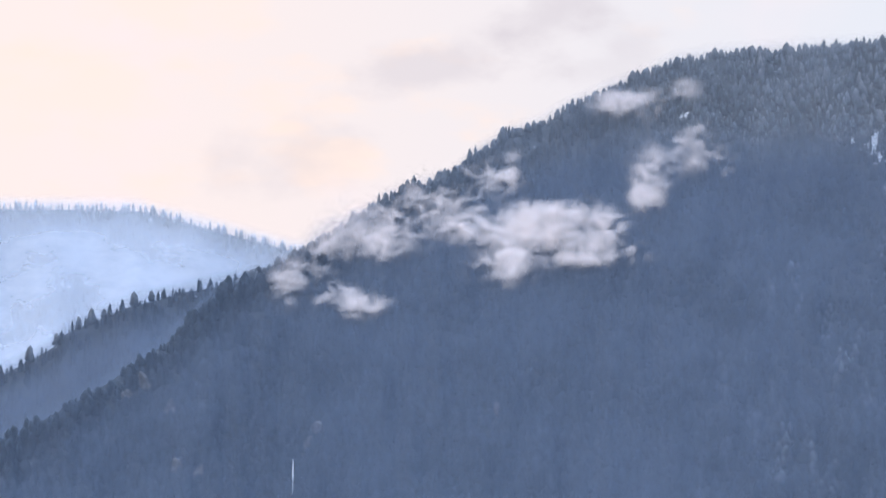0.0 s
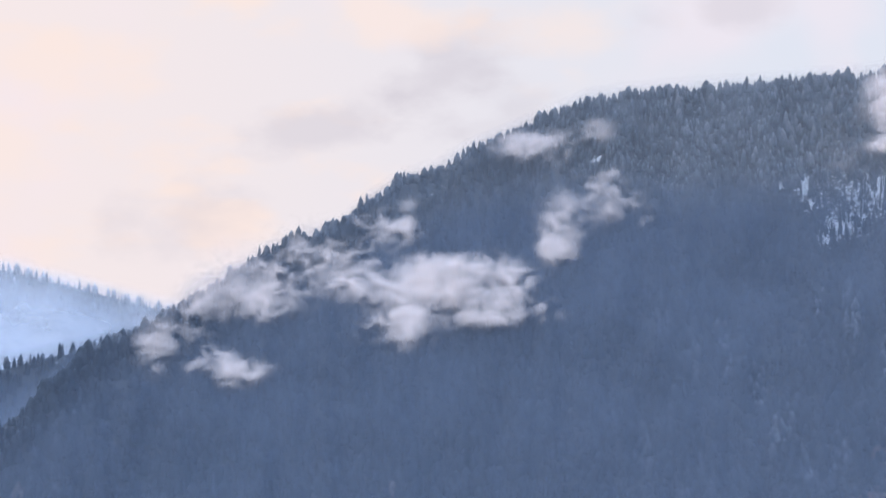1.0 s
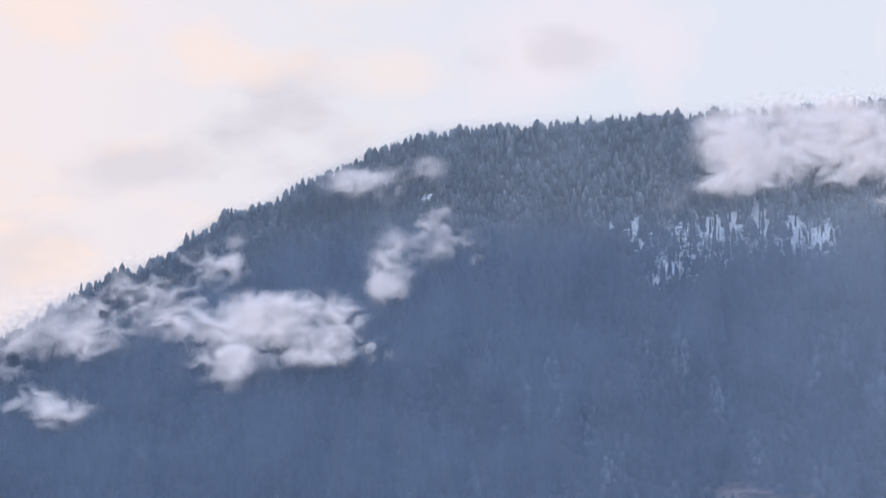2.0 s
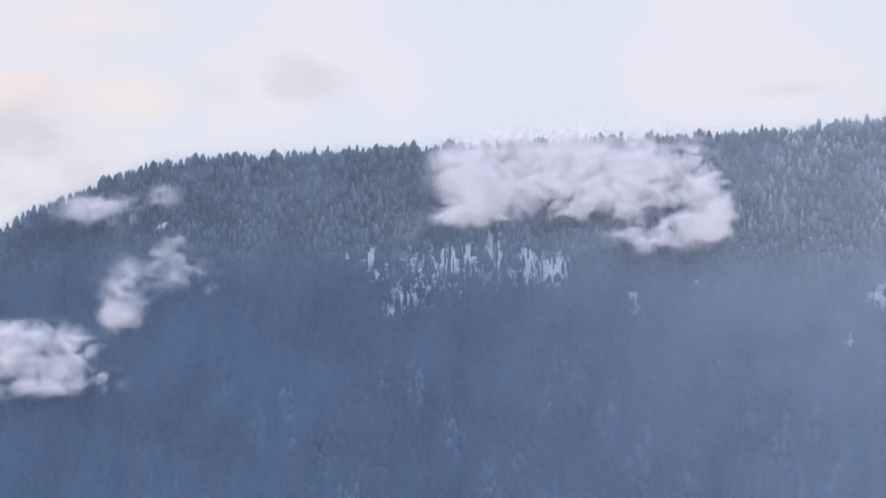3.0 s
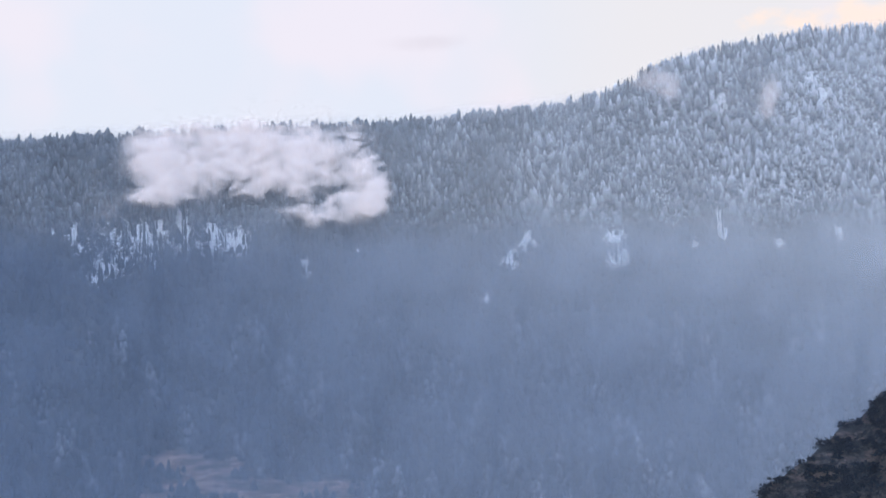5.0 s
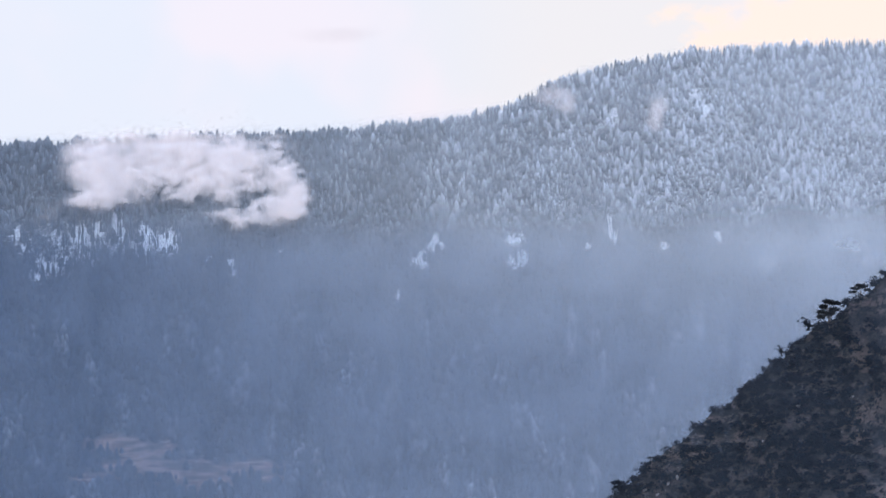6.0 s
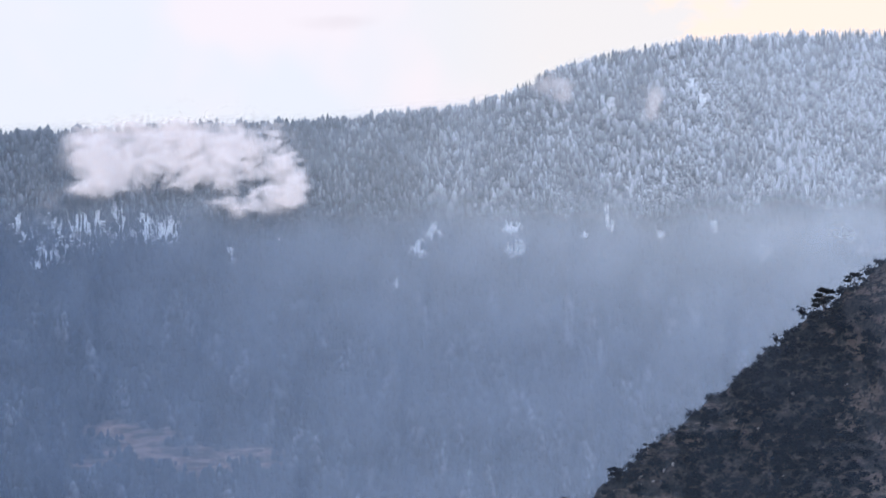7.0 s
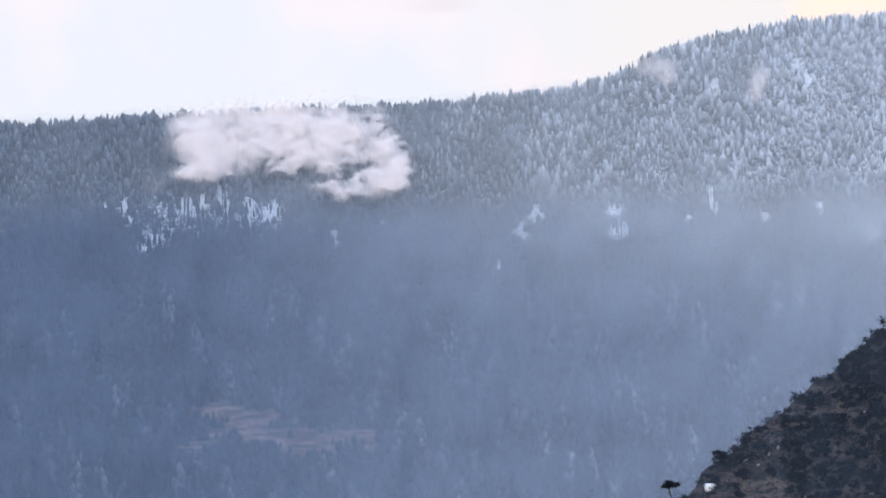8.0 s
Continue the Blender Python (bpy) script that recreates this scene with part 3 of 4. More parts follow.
def skyline_trees():
    """Single firs along the crests, each one a tree of its own."""
    rng = np.random.RandomState(19)
    models = []
    tv, tf = trunk_shape()
    trunk_me = mesh_from("trunk", tv, tf, [BARK])
    for v, f in FIR_CREST:
        # the least frost also lightens crowns that stand clear of the haze sheets
        for cold in (0.22, 0.45, 0.75):
            # frost grows with height, which also paints crowns bright above and dark below
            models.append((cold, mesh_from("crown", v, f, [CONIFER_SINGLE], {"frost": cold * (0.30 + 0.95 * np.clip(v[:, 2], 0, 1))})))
    spots_at = []
    a = -25.5
    while a < 29.5:
        e = float(ridge_el(a)) - rng.uniform(0.0, 0.12)
        p = slope_point(np.array(a), np.array(e), slope_range(np.array(a), np.array(e)))
        tall = (rng.uniform(0.9, 1.6) if rng.uniform() < 0.7 else rng.uniform(1.6, 2.3)) * (1 + 0.30 * float(smooth(a, 9, 17)))
        spots_at.append((p, tall, float(frost_haze_at(np.array(a), np.array(e))), "firs on the crest"))
        a += rng.choice((0.07, 0.12, 0.18, 0.34)) * rng.uniform(0.8, 1.3)
    a = -34.5
    while a < -24.6:
        e = float(np.interp(a, spur_az, spur_crest)) - rng.uniform(0.0, 0.08)
        p = ray_point(FIRST_EYE, np.array(a), np.array(e), spur_range(np.array(a), np.array(e)))
        spots_at.append((p, rng.choice((1.0, 1.4, 1.8, 2.3)) * rng.uniform(0.8, 1.15), 0.0, "firs on the spur"))
        a += rng.uniform(0.16, 0.42)
    for p, tall, cold, group in spots_at:
        gap = min(abs(m[0] - cold) for m in models)
        near = [m for m in models if abs(m[0] - cold) < gap + 0.01]
        crown_me = near[rng.randint(len(near))][1]
        tree = new("fir_tree")
        wide = tall * rng.uniform(0.75, 1.25) * (0.5 if p[0] > 52 else 1.05 if group == "firs on the spur" else 1.0)
        tree.matrix_basis = Matrix.LocRotScale(Vector(p) - Vector((0, 0, 0.12)), Euler((0, 0, rng.uniform(0, 6.28))), (wide, wide, tall))
        tagged(tree, "frosted fir tree on the mountain crest" if cold > 0.3 else "dark fir tree on the mountain crest", "tree", group)
        part("trunk", trunk_me, tree)
        part("crown", crown_me, tree)


skyline_trees()


# ---- mist and haze ----
HAZE_LAYERS = 5


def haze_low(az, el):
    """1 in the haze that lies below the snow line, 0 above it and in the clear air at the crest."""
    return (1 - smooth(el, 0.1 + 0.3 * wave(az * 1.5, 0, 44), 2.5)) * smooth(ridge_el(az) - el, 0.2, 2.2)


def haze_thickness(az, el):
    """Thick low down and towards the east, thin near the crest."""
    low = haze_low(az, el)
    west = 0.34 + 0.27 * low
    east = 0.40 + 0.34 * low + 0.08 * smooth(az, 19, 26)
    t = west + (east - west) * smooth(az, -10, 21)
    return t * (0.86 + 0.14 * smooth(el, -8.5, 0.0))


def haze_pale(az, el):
    # brightness of the air put into colour: paler towards crest and east
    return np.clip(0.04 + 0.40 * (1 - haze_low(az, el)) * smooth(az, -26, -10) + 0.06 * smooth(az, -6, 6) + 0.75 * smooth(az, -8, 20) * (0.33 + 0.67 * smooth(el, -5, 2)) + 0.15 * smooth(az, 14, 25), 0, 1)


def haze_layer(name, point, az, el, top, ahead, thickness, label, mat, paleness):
    """Tinted sheets that stand for haze over a slope, in thin layers before it."""
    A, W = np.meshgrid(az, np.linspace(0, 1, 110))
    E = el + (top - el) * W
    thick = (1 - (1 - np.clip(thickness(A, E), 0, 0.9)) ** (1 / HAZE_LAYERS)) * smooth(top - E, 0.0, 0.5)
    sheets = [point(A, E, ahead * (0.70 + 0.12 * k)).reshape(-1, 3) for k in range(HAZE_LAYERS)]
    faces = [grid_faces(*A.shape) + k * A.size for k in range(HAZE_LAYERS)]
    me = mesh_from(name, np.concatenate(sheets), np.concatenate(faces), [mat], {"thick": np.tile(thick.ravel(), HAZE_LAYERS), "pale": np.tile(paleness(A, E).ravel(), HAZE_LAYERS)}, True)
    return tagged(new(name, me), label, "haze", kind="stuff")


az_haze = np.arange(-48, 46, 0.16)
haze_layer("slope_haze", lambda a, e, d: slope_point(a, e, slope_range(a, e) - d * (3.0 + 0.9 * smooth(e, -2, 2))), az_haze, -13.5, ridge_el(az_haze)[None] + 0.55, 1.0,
           haze_thickness, "thin blue-tinted sheets for evening haze before the slope", HAZE, haze_pale)
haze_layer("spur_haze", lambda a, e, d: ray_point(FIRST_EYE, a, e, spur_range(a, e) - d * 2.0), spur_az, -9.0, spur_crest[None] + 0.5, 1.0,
           lambda a, e: 0.36 + 0.44 * smooth(np.interp(a, spur_az, spur_crest) - e, 0.0, 1.2), "thin blue-tinted sheets for haze over the wooded spur", HAZE, lambda a, e: 0.08 + 0 * a)
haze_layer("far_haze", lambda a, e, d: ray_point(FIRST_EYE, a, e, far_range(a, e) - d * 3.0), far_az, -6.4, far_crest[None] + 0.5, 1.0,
           lambda a, e: 0.50 + 0.30 * smooth(np.interp(a, far_az, far_crest) - e, -0.2, 1.0), "pale-tinted sheets for haze over the distant ridge", HAZE_FAR, lambda a, e: 0 * a)


def mist_cloud(name, lobes, before, seed, label, dense=1.0, grow=1.0, deep=0.6, load=0.18, fill=1.0):
    """A drifting cloud: soft shells of vapour, one behind the other, that swell where the lobes (az, el, half width, half height, thickness) are thick."""
    lobes = np.array(lobes)
    lobes[:, 2:4] *= grow
    a_line = np.arange((lobes[:, 0] - 1.9 * lobes[:, 2]).min(), (lobes[:, 0] + 1.9 * lobes[:, 2]).max(), 0.07)
    e_line = np.arange((lobes[:, 1] - 1.9 * lobes[:, 3]).min(), (lobes[:, 1] + 1.9 * lobes[:, 3]).max(), 0.07)
    A, E = np.meshgrid(a_line, e_line)
    gap = np.ones(A.shape)
    for a, e, hw, hh, d in lobes:
        gap = gap * (1 - min(0.97, d * dense) * np.exp(-1.15 * (((A - a) / hw) ** 2 + ((E - e) / hh) ** 2)))
    full = 1 - gap
    ground = slope_range(A, np.minimum(E, ridge_el(A)))
    quads = grid_faces(*A.shape)
    verts, faces, thick, base = [], [], [], 0
    for k in range(7):
        swell = deep * full * k / 6 + 0.15 * wave(A * 3 + k, E * 3, seed + k)
        verts.append(slope_point(A, E, ground - before - 0.12 * k - swell).reshape(-1, 3))
        level = (full * fill * (1.0 - 0.015 * k)).ravel()
        faces.append(quads[level[quads].max(1) > 0.02] + base)
        thick.append(level)
        base += level.size
    me = mesh_from(name, np.concatenate(verts), np.concatenate(faces), [MIST], {"thick": np.concatenate(thick), "load": np.full(base, load)}, True)
    return tagged(new(name, me), label, "cloud", "mist on the mountain", kind="stuff")


MIST_SHOULDER = (
    (-18.43, 0.14, 0.92, 0.42, 0.9),
    (-17.57, 0.32, 0.33, 0.50, 0.5),
    (-19.95, -0.37, 1.00, 0.58, 0.35),
    (-19.26, -1.04, 1.50, 0.50, 0.45),
    (-19.94, -1.56, 0.83, 0.42, 0.4),
    (-18.41, -1.71, 0.83, 0.50, 0.7),
    (-17.72, -2.39, 0.75, 0.50, 0.7),
    (-16.72, -1.28, 0.83, 0.47, 0.95),
    (-15.70, -1.27, 0.75, 0.58, 1),
    (-15.35, -2.03, 1.00, 0.53, 0.95),
    (-14.45, -1.51, 0.50, 0.47, 0.6),
    (-13.78, -1.92, 0.58, 0.42, 0.55),
    (-14.52, -2.61, 1.17, 0.23, 0.35),
    (-18.06, -3.07, 1.00, 0.50, 0.45),
    (-13.19, -2.51, 0.50, 0.33, 0.2),
    (-20.96, -0.89, 1.00, 0.83, 0.3),
)
MIST_SCRAPS = (
    (-13.04, 0.18, 0.50, 0.75, 0.7),
    (-12.87, -0.32, 0.42, 0.37, 0.75),
    (-11.72, 1.19, 0.58, 0.47, 0.8),
    (-10.90, 0.69, 0.67, 0.42, 0.6),
    (-13.20, -0.58, 0.30, 0.25, 0.5),
    (-11.23, 1.69, 0.33, 0.30, 0.35),
    (-10.40, 0.52, 0.50, 0.30, 0.3),
    (-11.81, 3.03, 0.42, 0.33, 0.5),
    (-13.88, 2.54, 0.83, 0.37, 0.6),
    (-13.05, 2.33, 0.50, 0.23, 0.45),
    (-14.39, 2.71, 0.67, 0.23, 0.5),
    (-12.88, 1.86, 0.33, 0.67, 0.3),
    (-10.23, -0.32, 0.50, 0.42, 0.15),
)
MIST_LOW = (
    (-25.25, -3.38, 0.52, 0.65, 0.45),
    (-24.69, -3.76, 0.74, 0.46, 0.5),
    (-23.76, -3.84, 0.74, 0.37, 0.7),
    (-23.00, -4.31, 0.55, 0.33, 0.75),
    (-22.25, -4.21, 0.46, 0.30, 0.4),
    (-21.68, -3.83, 0.33, 0.26, 0.3),
    (-24.13, -3.28, 0.74, 0.41, 0.3),
    (-23.02, -1.58, 0.83, 0.65, 0.6),
    (-22.45, -1.95, 0.55, 0.46, 0.4),
    (-23.39, -2.33, 0.92, 0.55, 0.4),
    (-21.69, -2.14, 0.92, 0.55, 0.35),
    (-21.52, -1.19, 0.92, 0.55, 0.35),
    (-24.13, -2.16, 0.55, 0.41, 0.3),
)
MIST_THIN = (
    (-19.62, -0.97, 2.4, 1.1, 0.30),
    (-16.56, -2.27, 2.2, 0.7, 0.22),
    (-23.27, -2.53, 1.6, 1.1, 0.28),
    (-12.18, 0.59, 1.7, 1.0, 0.20),
    (-12.98, 2.70, 1.6, 0.5, 0.25),
    (-4.70, 2.50, 0.8, 1.2, 0.30),
)
MIST_BANK = (
    (-2.72, 3.87, 1.00, 0.75, 0.9),
    (-1.89, 3.37, 1.00, 0.75, 0.9),
    (-0.89, 4.20, 1.34, 0.67, 0.8),
    (0.62, 4.05, 1.34, 0.92, 0.95),
    (1.95, 3.88, 1.17, 1.09, 1),
    (3.13, 4.05, 1.00, 0.67, 0.9),
    (4.14, 3.37, 0.67, 0.92, 0.8),
    (4.65, 2.69, 0.42, 0.58, 0.65),
    (3.98, 2.20, 0.83, 0.37, 0.85),
    (2.95, 1.87, 1.00, 0.37, 0.75),
    (1.95, 1.96, 0.42, 0.23, 0.4),
    (-2.56, 2.78, 0.83, 0.42, 0.7),
    (-3.22, 2.53, 0.67, 0.23, 0.45),
    (-0.39, 3.14, 0.83, 0.45, 0.55),
    (1.12, 3.04, 0.75, 0.50, 0.5),
    (0.28, 2.71, 0.67, 0.30, 0.3),
    (2.45, 2.88, 0.67, 0.50, 0.55),
    (-2.39, 2.20, 0.42, 0.20, 0.4),
)
MIST_VEIL = (
    (1.28, 5.13, 1.34, 0.50, 0.35),
    (1.95, 5.46, 0.58, 0.42, 0.25),
    (-2.72, 5.29, 0.42, 0.42, 0.2),
    (-0.89, 4.79, 1.34, 0.33, 0.35),
    (-4.23, 3.87, 0.50, 0.30, 0.35),
    (-4.64, 3.03, 0.42, 0.67, 0.25),
    (-4.73, 1.86, 0.58, 0.42, 0.5),
    (-5.23, 2.20, 0.33, 0.58, 0.2),
    (-4.06, 2.03, 0.50, 0.30, 0.3),
    (5.53, 3.84, 0.67, 0.67, 0.3),
)
MIST_EAST = (
    (14.55, 6.14, 0.59, 0.38, 0.5),
    (14.97, 5.70, 0.34, 0.38, 0.45),
    (18.38, 5.54, 0.29, 0.53, 0.5),
    (18.22, 5.00, 0.25, 0.38, 0.4),
    (16.77, 5.24, 0.53, 0.34, 0.3),
    (14.02, 5.84, 0.42, 0.21, 0.3),
)
mist_cloud("mist_cloud", MIST_SHOULDER, 3.7, 50, "torn white mist lying on the wooded shoulder", 0.88, 1.28, 1.0, 0.22)
mist_cloud("mist_cloud", MIST_SCRAPS, 3.7, 51, "small scraps of mist over the dark wood", 0.88, 1.35, 0.8, 0.19, 1.05)
mist_cloud("mist_cloud", MIST_LOW, 3.7, 52, "thin mist rising at the foot of the crest", 0.85, 1.3, 0.8, 0.18, 1.15)
mist_cloud("mist_cloud", MIST_THIN, 3.6, 56, "thin torn vapour drifting over dark trees", 0.7)
mist_cloud("mist_cloud", MIST_BANK, 3.7, 53, "broad bank of white mist across the crest", 0.97, 1.13, 1.2, 0.26, 1.2)
mist_cloud("mist_cloud", MIST_VEIL, 3.9, 54, "faint veil of vapour above the crest", 0.55, 1.5, 0.6, 0.06)
mist_cloud("mist_cloud", MIST_EAST, 3.7, 55, "little puffs of mist among frosted firs", 0.9, 1.3, 0.6, 0.13, 1.2)


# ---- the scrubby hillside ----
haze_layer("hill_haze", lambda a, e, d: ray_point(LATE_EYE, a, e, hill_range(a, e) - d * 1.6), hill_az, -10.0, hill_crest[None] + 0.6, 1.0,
           lambda a, e: 0.08 + 0 * a, "faint blue-tinted sheets for haze over the scrubby hillside", HAZE, lambda a, e: 0.20 + 0 * a)


def leaf_clump(rng, count, wide, high, leaf):
    """A ragged bush: many small leaf sprays inside an uneven dome."""
    verts, faces = [], []
    lumps = [(rng.uniform(-0.6, 0.6) * wide, rng.uniform(-0.6, 0.6) * wide, rng.uniform(0.2, 0.75) * high, rng.uniform(0.35, 0.6)) for k in range(6)]
    for k in range(count):
        lx, ly, lz, lr = lumps[rng.randint(6)]
        d = rng.normal(size=3)
        d *= rng.uniform(0.5, 1.0) / np.linalg.norm(d)
        c = np.array((lx + d[0] * lr * wide, ly + d[1] * lr * wide, max(0.0, lz + d[2] * lr * high)))
        corner = c + rng.normal(size=(3, 3)) * leaf
        faces.append((len(verts), len(verts) + 1, len(verts) + 2))
        verts += list(corner)
    return np.array(verts), np.array(faces)


rng = np.random.RandomState(61)
BUSHES = [leaf_clump(rng, 110, 1.0, 1.0, 0.17) for k in range(5)]


def hill_point(az, el):
    return ray_point(LATE_EYE, az, el, hill_range(az, el))


def hill_scrub():
    rng = np.random.RandomState(62)
    a, e = rng.uniform(11, 27.5, 11000), rng.uniform(-9.5, 5.5, 11000)
    along, across = a * 0.77 + e * 0.64, e * 0.77 - a * 0.64
    cover = 0.15 - wave(along * 1.1, across * 3.0, 91) + 0.5 * wave(a * 7, e * 8, 72)
    keep = (e < np.interp(a, hill_az, hill_crest) - 0.02) & (cover + rng.uniform(-0.35, 0.35, a.size) > -0.12)
    a, e = a[keep], e[keep]
    places = hill_point(a, e)
    places[:, 2] -= 0.1
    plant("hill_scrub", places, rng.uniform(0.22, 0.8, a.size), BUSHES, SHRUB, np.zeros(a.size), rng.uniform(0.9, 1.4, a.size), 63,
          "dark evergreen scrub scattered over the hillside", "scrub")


def crest_bushes():
    rng = np.random.RandomState(64)
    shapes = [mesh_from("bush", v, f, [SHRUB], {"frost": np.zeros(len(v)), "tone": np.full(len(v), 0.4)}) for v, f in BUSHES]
    a = 12.2
    while a < 24.5:
        e = float(np.interp(a, hill_az, hill_crest)) - rng.uniform(0.0, 0.10)
        size = rng.choice((0.35, 0.55, 0.8, 1.3)) * rng.uniform(0.8, 1.2)
        bush = new("bush", shapes[rng.randint(5)])
        bush.matrix_basis = Matrix.LocRotScale(Vector(hill_point(np.array(a), np.array(e))) - Vector((0, 0, 0.15)), Euler((0, 0, rng.uniform(0, 6.28))),
                                               (size * 1.1, size * 1.1, size * rng.uniform(0.8, 1.2)))
        tagged(bush, "dark rounded bush on the crest of the hillside", "bush", "bushes on the hill crest")
        a += rng.uniform(0.08, 0.32)


def tube(points, radii, sides=7):
    verts, faces = [], []
    for k, (p, r) in enumerate(zip(points, radii)):
        for j in range(sides):
            t = 6.2832 * j / sides
            verts.append((p[0] + r * math.cos(t), p[1] + r * math.sin(t), p[2]))
    for k in range(len(points) - 1):
        for j in range(sides):
            n = (j + 1) % sides
            faces.append((k * sides + j, k * sides + n, (k + 1) * sides + n, (k + 1) * sides + j))
    return np.array(verts), np.array(faces)


def umbrella_pine(az, el, tall, lean, pads, seed, label):
    """Flat-topped pine: leaning trunk, limbs, and pads of needles."""
    rng = np.random.RandomState(seed)
    tree = new("pine_tree")
    tree.matrix_basis = Matrix.Translation(Vector(hill_point(np.array(az), np.array(el))) - Vector((0, 0, 0.2)))
    tagged(tree, label, "tree", "pines on the hill crest")
    steps = np.linspace(0, 1, 7)
    line = [(lean * t * t * tall + 0.05 * tall * math.sin(5 * t), 0.03 * tall * math.sin(4 * t), t * tall * 0.92) for t in steps]
    part("trunk", mesh_from("trunk", *tube(line, 0.05 * tall * (1.1 - steps)), [BARK]), tree)
    for x, z, w, h in pads:
        foot = line[min(6, max(1, int(z * 6) - 1))]
        end = (x * tall, rng.uniform(-0.1, 0.1) * tall, z * tall)
        part("limb", mesh_from("limb", *tube([foot, ((foot[0] + end[0]) / 2, 0, (foot[2] + end[2]) / 2 - 0.02 * tall), end], (0.025 * tall, 0.02 * tall, 0.01 * tall), 5), [BARK]), tree)
        v, f = leaf_clump(rng, 460, w * tall, h * tall, 0.036 * tall)
        v = v + np.array((end[0], end[1], end[2] - 0.3 * h * tall))
        part("needle_pad", mesh_from("needle_pad", v, f, [PINE], {"frost": np.zeros(len(v))}), tree)


def box(lo, hi):
    v = np.array([(x, y, z) for x in (lo[0], hi[0]) for y in (lo[1], hi[1]) for z in (lo[2], hi[2])])
    return v, np.array([(0, 1, 3, 2), (4, 6, 7, 5), (0, 4, 5, 1), (2, 3, 7, 6), (0, 2, 6, 4), (1, 5, 7, 3)])


def small_house(az, el, turn):
    house = new("house")
    house.matrix_basis = Matrix.LocRotScale(Vector(hill_point(np.array(az), np.array(el))) + Vector((0, 0, -0.25)), Euler((0, 0, turn)), (0.75, 0.75, 0.7))
    tagged(house, "small white house with pale metal roof on the hillside", "house")
    part("wall", mesh_from("wall", *box((-0.8, -0.5, -0.4), (0.8, 0.5, 0.62)), [WHITE]), house)
    roof = np.array([(-0.95, -0.68, 0.60), (0.95, -0.68, 0.60), (0.95, 0.0, 0.98), (-0.95, 0.0, 0.98), (-0.95, 0.68, 0.60), (0.95, 0.68, 0.60)])
    roof = np.concatenate([roof, roof + np.array((0, 0, 0.05))])
    part("roof", mesh_from("roof", roof, np.array([(6, 7, 8, 9), (9, 8, 11, 10), (0, 3, 2, 1), (3, 4, 5, 2), (0, 1, 7, 6), (4, 10, 11, 5), (0, 6, 9, 3), (3, 9, 10, 4), (1, 2, 8, 7), (2, 5, 11, 8)]), [ROOF]), house, "pale metal roof")
    for x in (-0.45, 0.45):
        part("window", mesh_from("window", *box((x - 0.13, -0.515, 0.15), (x + 0.13, -0.49, 0.42)), [GLASS]), house)
    part("door", mesh_from("door", *box((-0.11, -0.515, -0.1), (0.11, -0.49, 0.38)), [GLASS]), house)


def boulders():
    rng = np.random.RandomState(66)
    shapes = []
    for k in range(4):
        bm = bmesh.new()
        bmesh.ops.create_icosphere(bm, subdivisions=2, radius=1.0)
        for v in bm.verts:
            v.co *= 1 + 0.38 * noise.noise(v.co * 1.3 + Vector((k * 7, 0, 0)))
        me = bpy.data.meshes.new("boulder")
        bm.to_mesh(me)
        bm.free()
        me.materials.append(ROCK)
        shapes.append(me)
    for k in range(22):
        a = rng.uniform(14.5, 24)
        e = float(np.interp(a, hill_az, hill_crest)) - rng.uniform(0.4, 5.0)
        if e < -9:
            continue
        size = rng.uniform(0.1, 0.32)
        rock = new("boulder", shapes[rng.randint(4)])
        rock.matrix_basis = Matrix.LocRotScale(Vector(hill_point(np.array(a), np.array(e))), Euler(tuple(rng.uniform(0, 6.28, 3))), (size * 1.5, size, size * 0.7))
        tagged(rock, "weathered pale boulder among brown grass", "rock", "boulders on the hill")


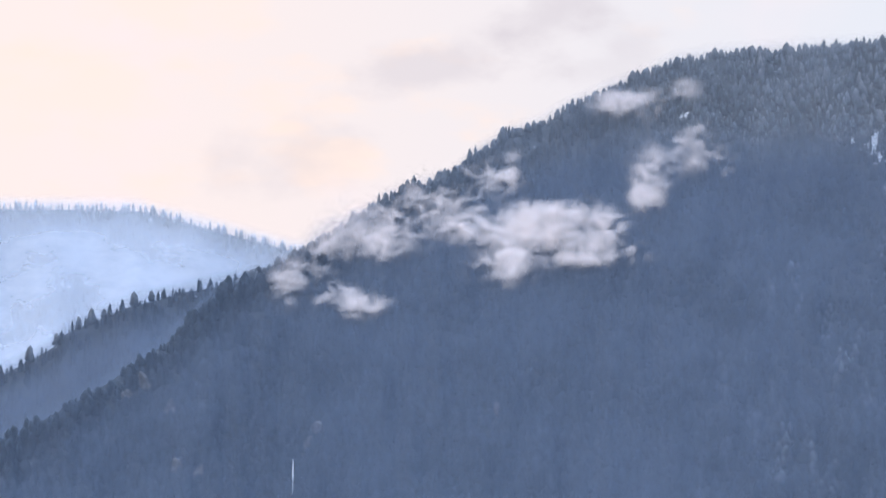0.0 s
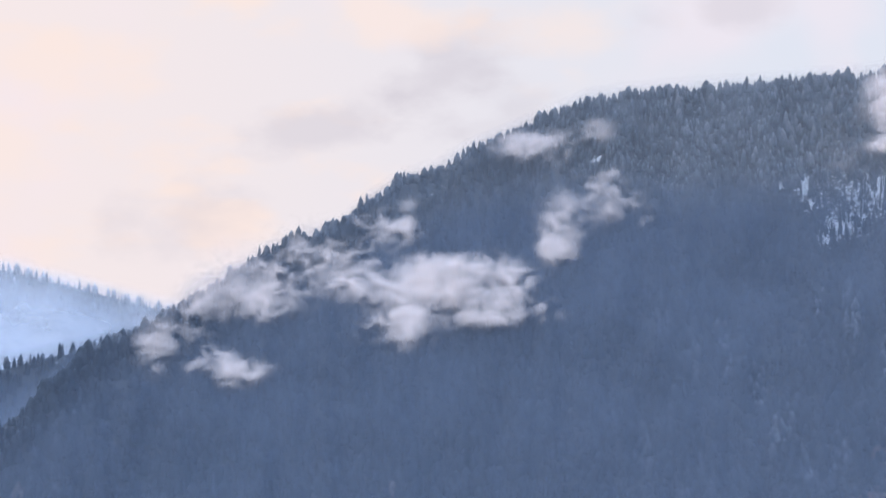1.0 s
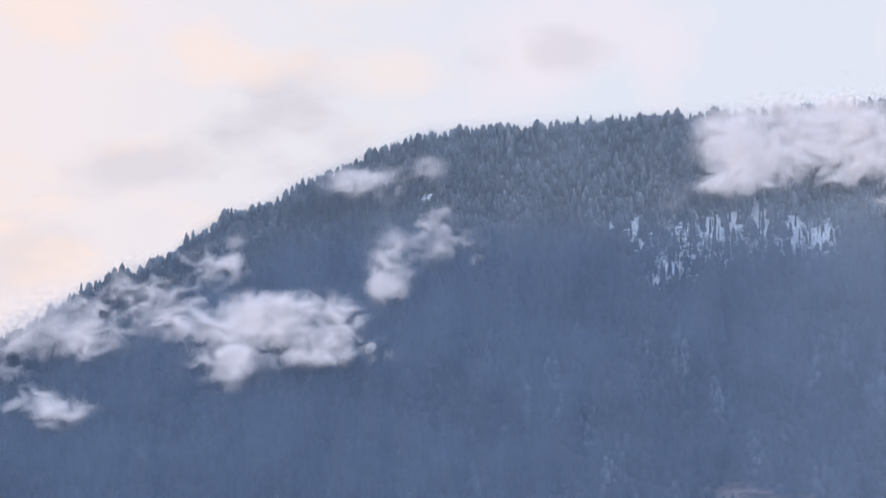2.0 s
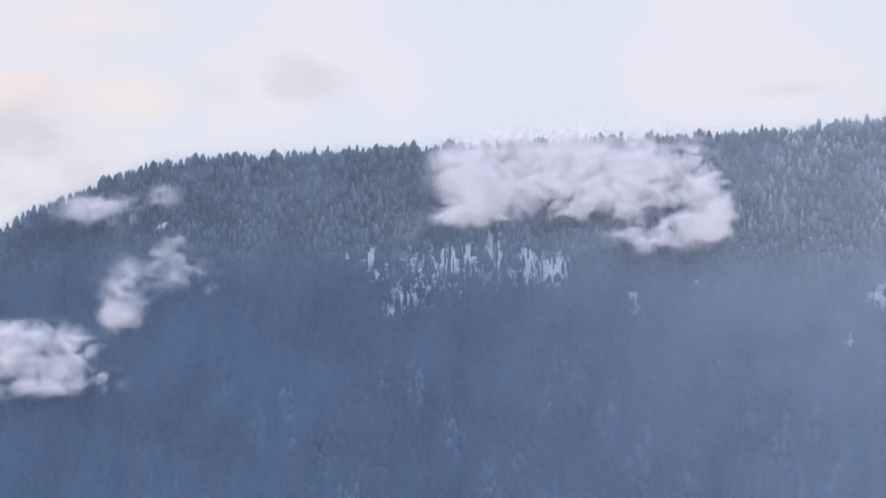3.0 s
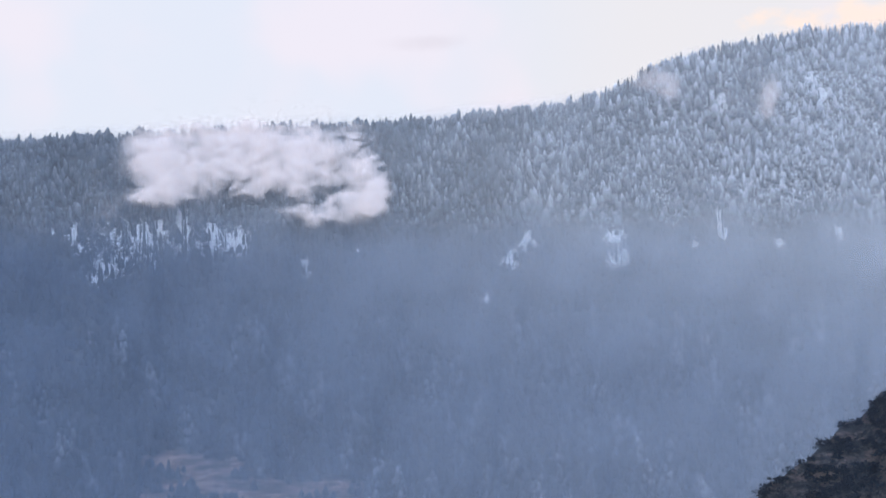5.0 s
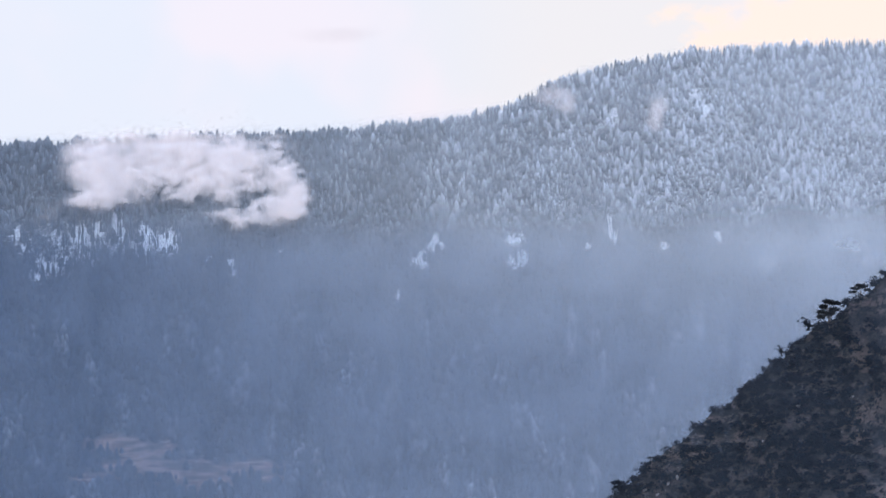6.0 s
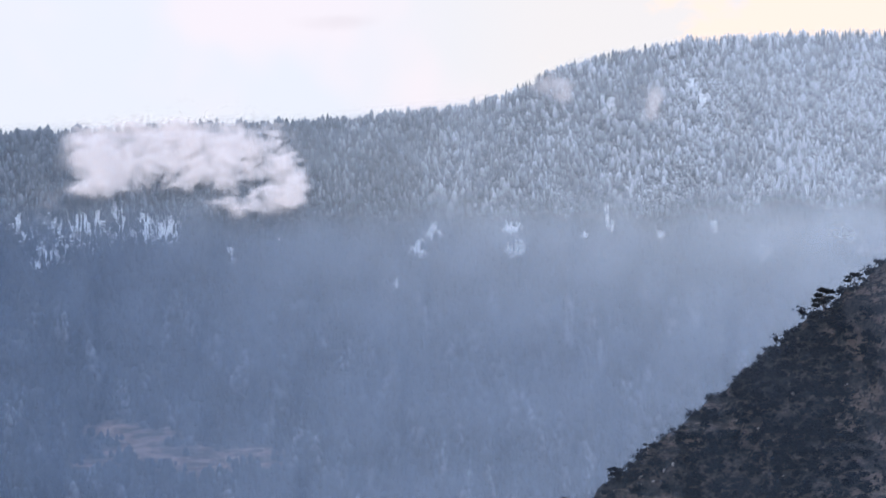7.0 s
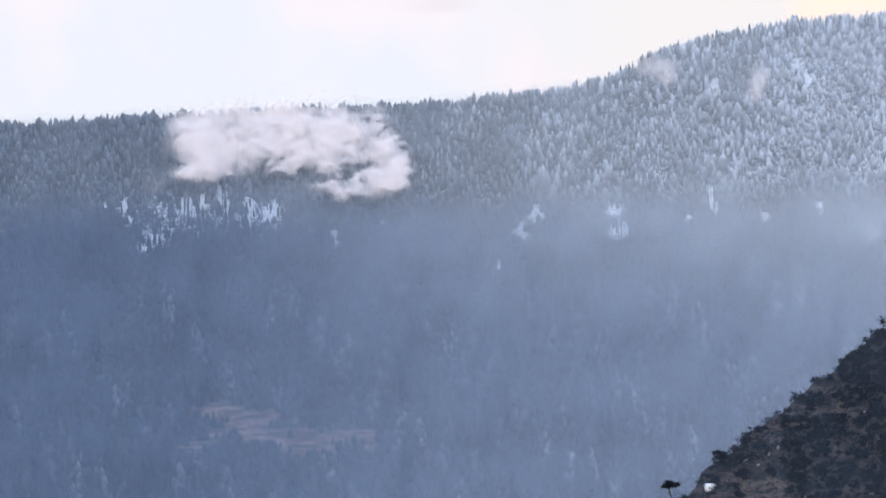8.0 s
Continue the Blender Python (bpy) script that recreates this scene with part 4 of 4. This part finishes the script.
def rock_outcrops():
    """Pale rock ribs low in the western wood, and one thin mast beside them."""
    for k, (az, el, size) in enumerate(((-24.24, -8.6, 0.8), (-24.5, -9.0, 0.6), (-29.2, -7.9, 0.7), (-18.05, -7.8, 0.5), (-30.0, -7.0, 0.8), (-30.6, -7.4, 0.6), (-29.0, -9.9, 0.8), (-28.3, -10.1, 0.6))):
        bm = bmesh.new()
        bmesh.ops.create_icosphere(bm, subdivisions=3, radius=1.0)
        for v in bm.verts:
            v.co *= 1 + 0.45 * noise.noise(v.co * 1.6 + Vector((k * 5, 2, 0)))
        me = bpy.data.meshes.new("rock_outcrop")
        bm.to_mesh(me)
        bm.free()
        me.materials.append(ROCK)
        rock = new("rock_outcrop", me)
        place = slope_point(np.array(az), np.array(el), slope_range(np.array(az), np.array(el)) - 0.8)
        rock.matrix_basis = Matrix.LocRotScale(Vector(place), Euler((0.1, 0.25, k)), (size * 0.75, size, size * 1.7))
        tagged(rock, "pale rib of rock among dark trees", "rock", "rock ribs in the wood")
    mast = new("mast")
    place = slope_point(np.array(-25.07), np.array(-10.6), slope_range(np.array(-25.07), np.array(-10.6)) - 1.5)
    mast.matrix_basis = Matrix.Translation(Vector(place))
    tagged(mast, "thin pale metal mast standing in the wood", "mast")
    part("pole", mesh_from("pole", *tube([(0, 0, -0.6), (0, 0, 1.6), (0, 0, 3.2)], (0.06, 0.05, 0.03)), [ROOF]), mast)
    part("foot", mesh_from("foot", *box((-0.25, -0.25, -0.7), (0.25, 0.25, -0.3)), [ROCK]), mast)


rock_outcrops()
crest_bushes()
umbrella_pine(21.04, 0.19, 3.3, -0.05, ((-0.30, 0.40, 0.16, 0.04), (0.02, 0.50, 0.20, 0.05), (-0.22, 0.58, 0.18, 0.04), (0.24, 0.66, 0.18, 0.04), (-0.12, 0.76, 0.20, 0.04), (0.20, 0.88, 0.22, 0.045), (-0.02, 0.95, 0.20, 0.04)), 81, "dark flat-topped pine leaning on the hill crest")
umbrella_pine(21.96, 0.87, 2.3, 0.05, ((-0.42, 0.60, 0.20, 0.05), (-0.22, 0.78, 0.24, 0.05), (0.34, 0.70, 0.22, 0.05), (0.20, 0.86, 0.26, 0.05), (0.0, 0.95, 0.24, 0.05)), 82, "low spreading dark pine on the hill crest")
umbrella_pine(23.18, 1.89, 2.4, 0.08, ((-0.2, 0.35, 0.24, 0.14), (0.15, 0.60, 0.26, 0.14), (0.0, 0.85, 0.25, 0.14)), 83, "bushy dark pine on the hill crest")
umbrella_pine(15.82, -3.75, 1.3, -0.1, ((-0.2, 0.80, 0.24, 0.16), (0.3, 0.78, 0.2, 0.16)), 84, "tiny twin-headed tree on the hill crest")
umbrella_pine(13.37, -5.82, 3.3, 0.0, ((-0.18, 0.80, 0.22, 0.07), (0.16, 0.84, 0.24, 0.07), (0.0, 0.92, 0.22, 0.06)), 85, "flat-topped dark pine below the house")
small_house(14.55, -5.26, 0.25)
boulders()
hill_scrub()
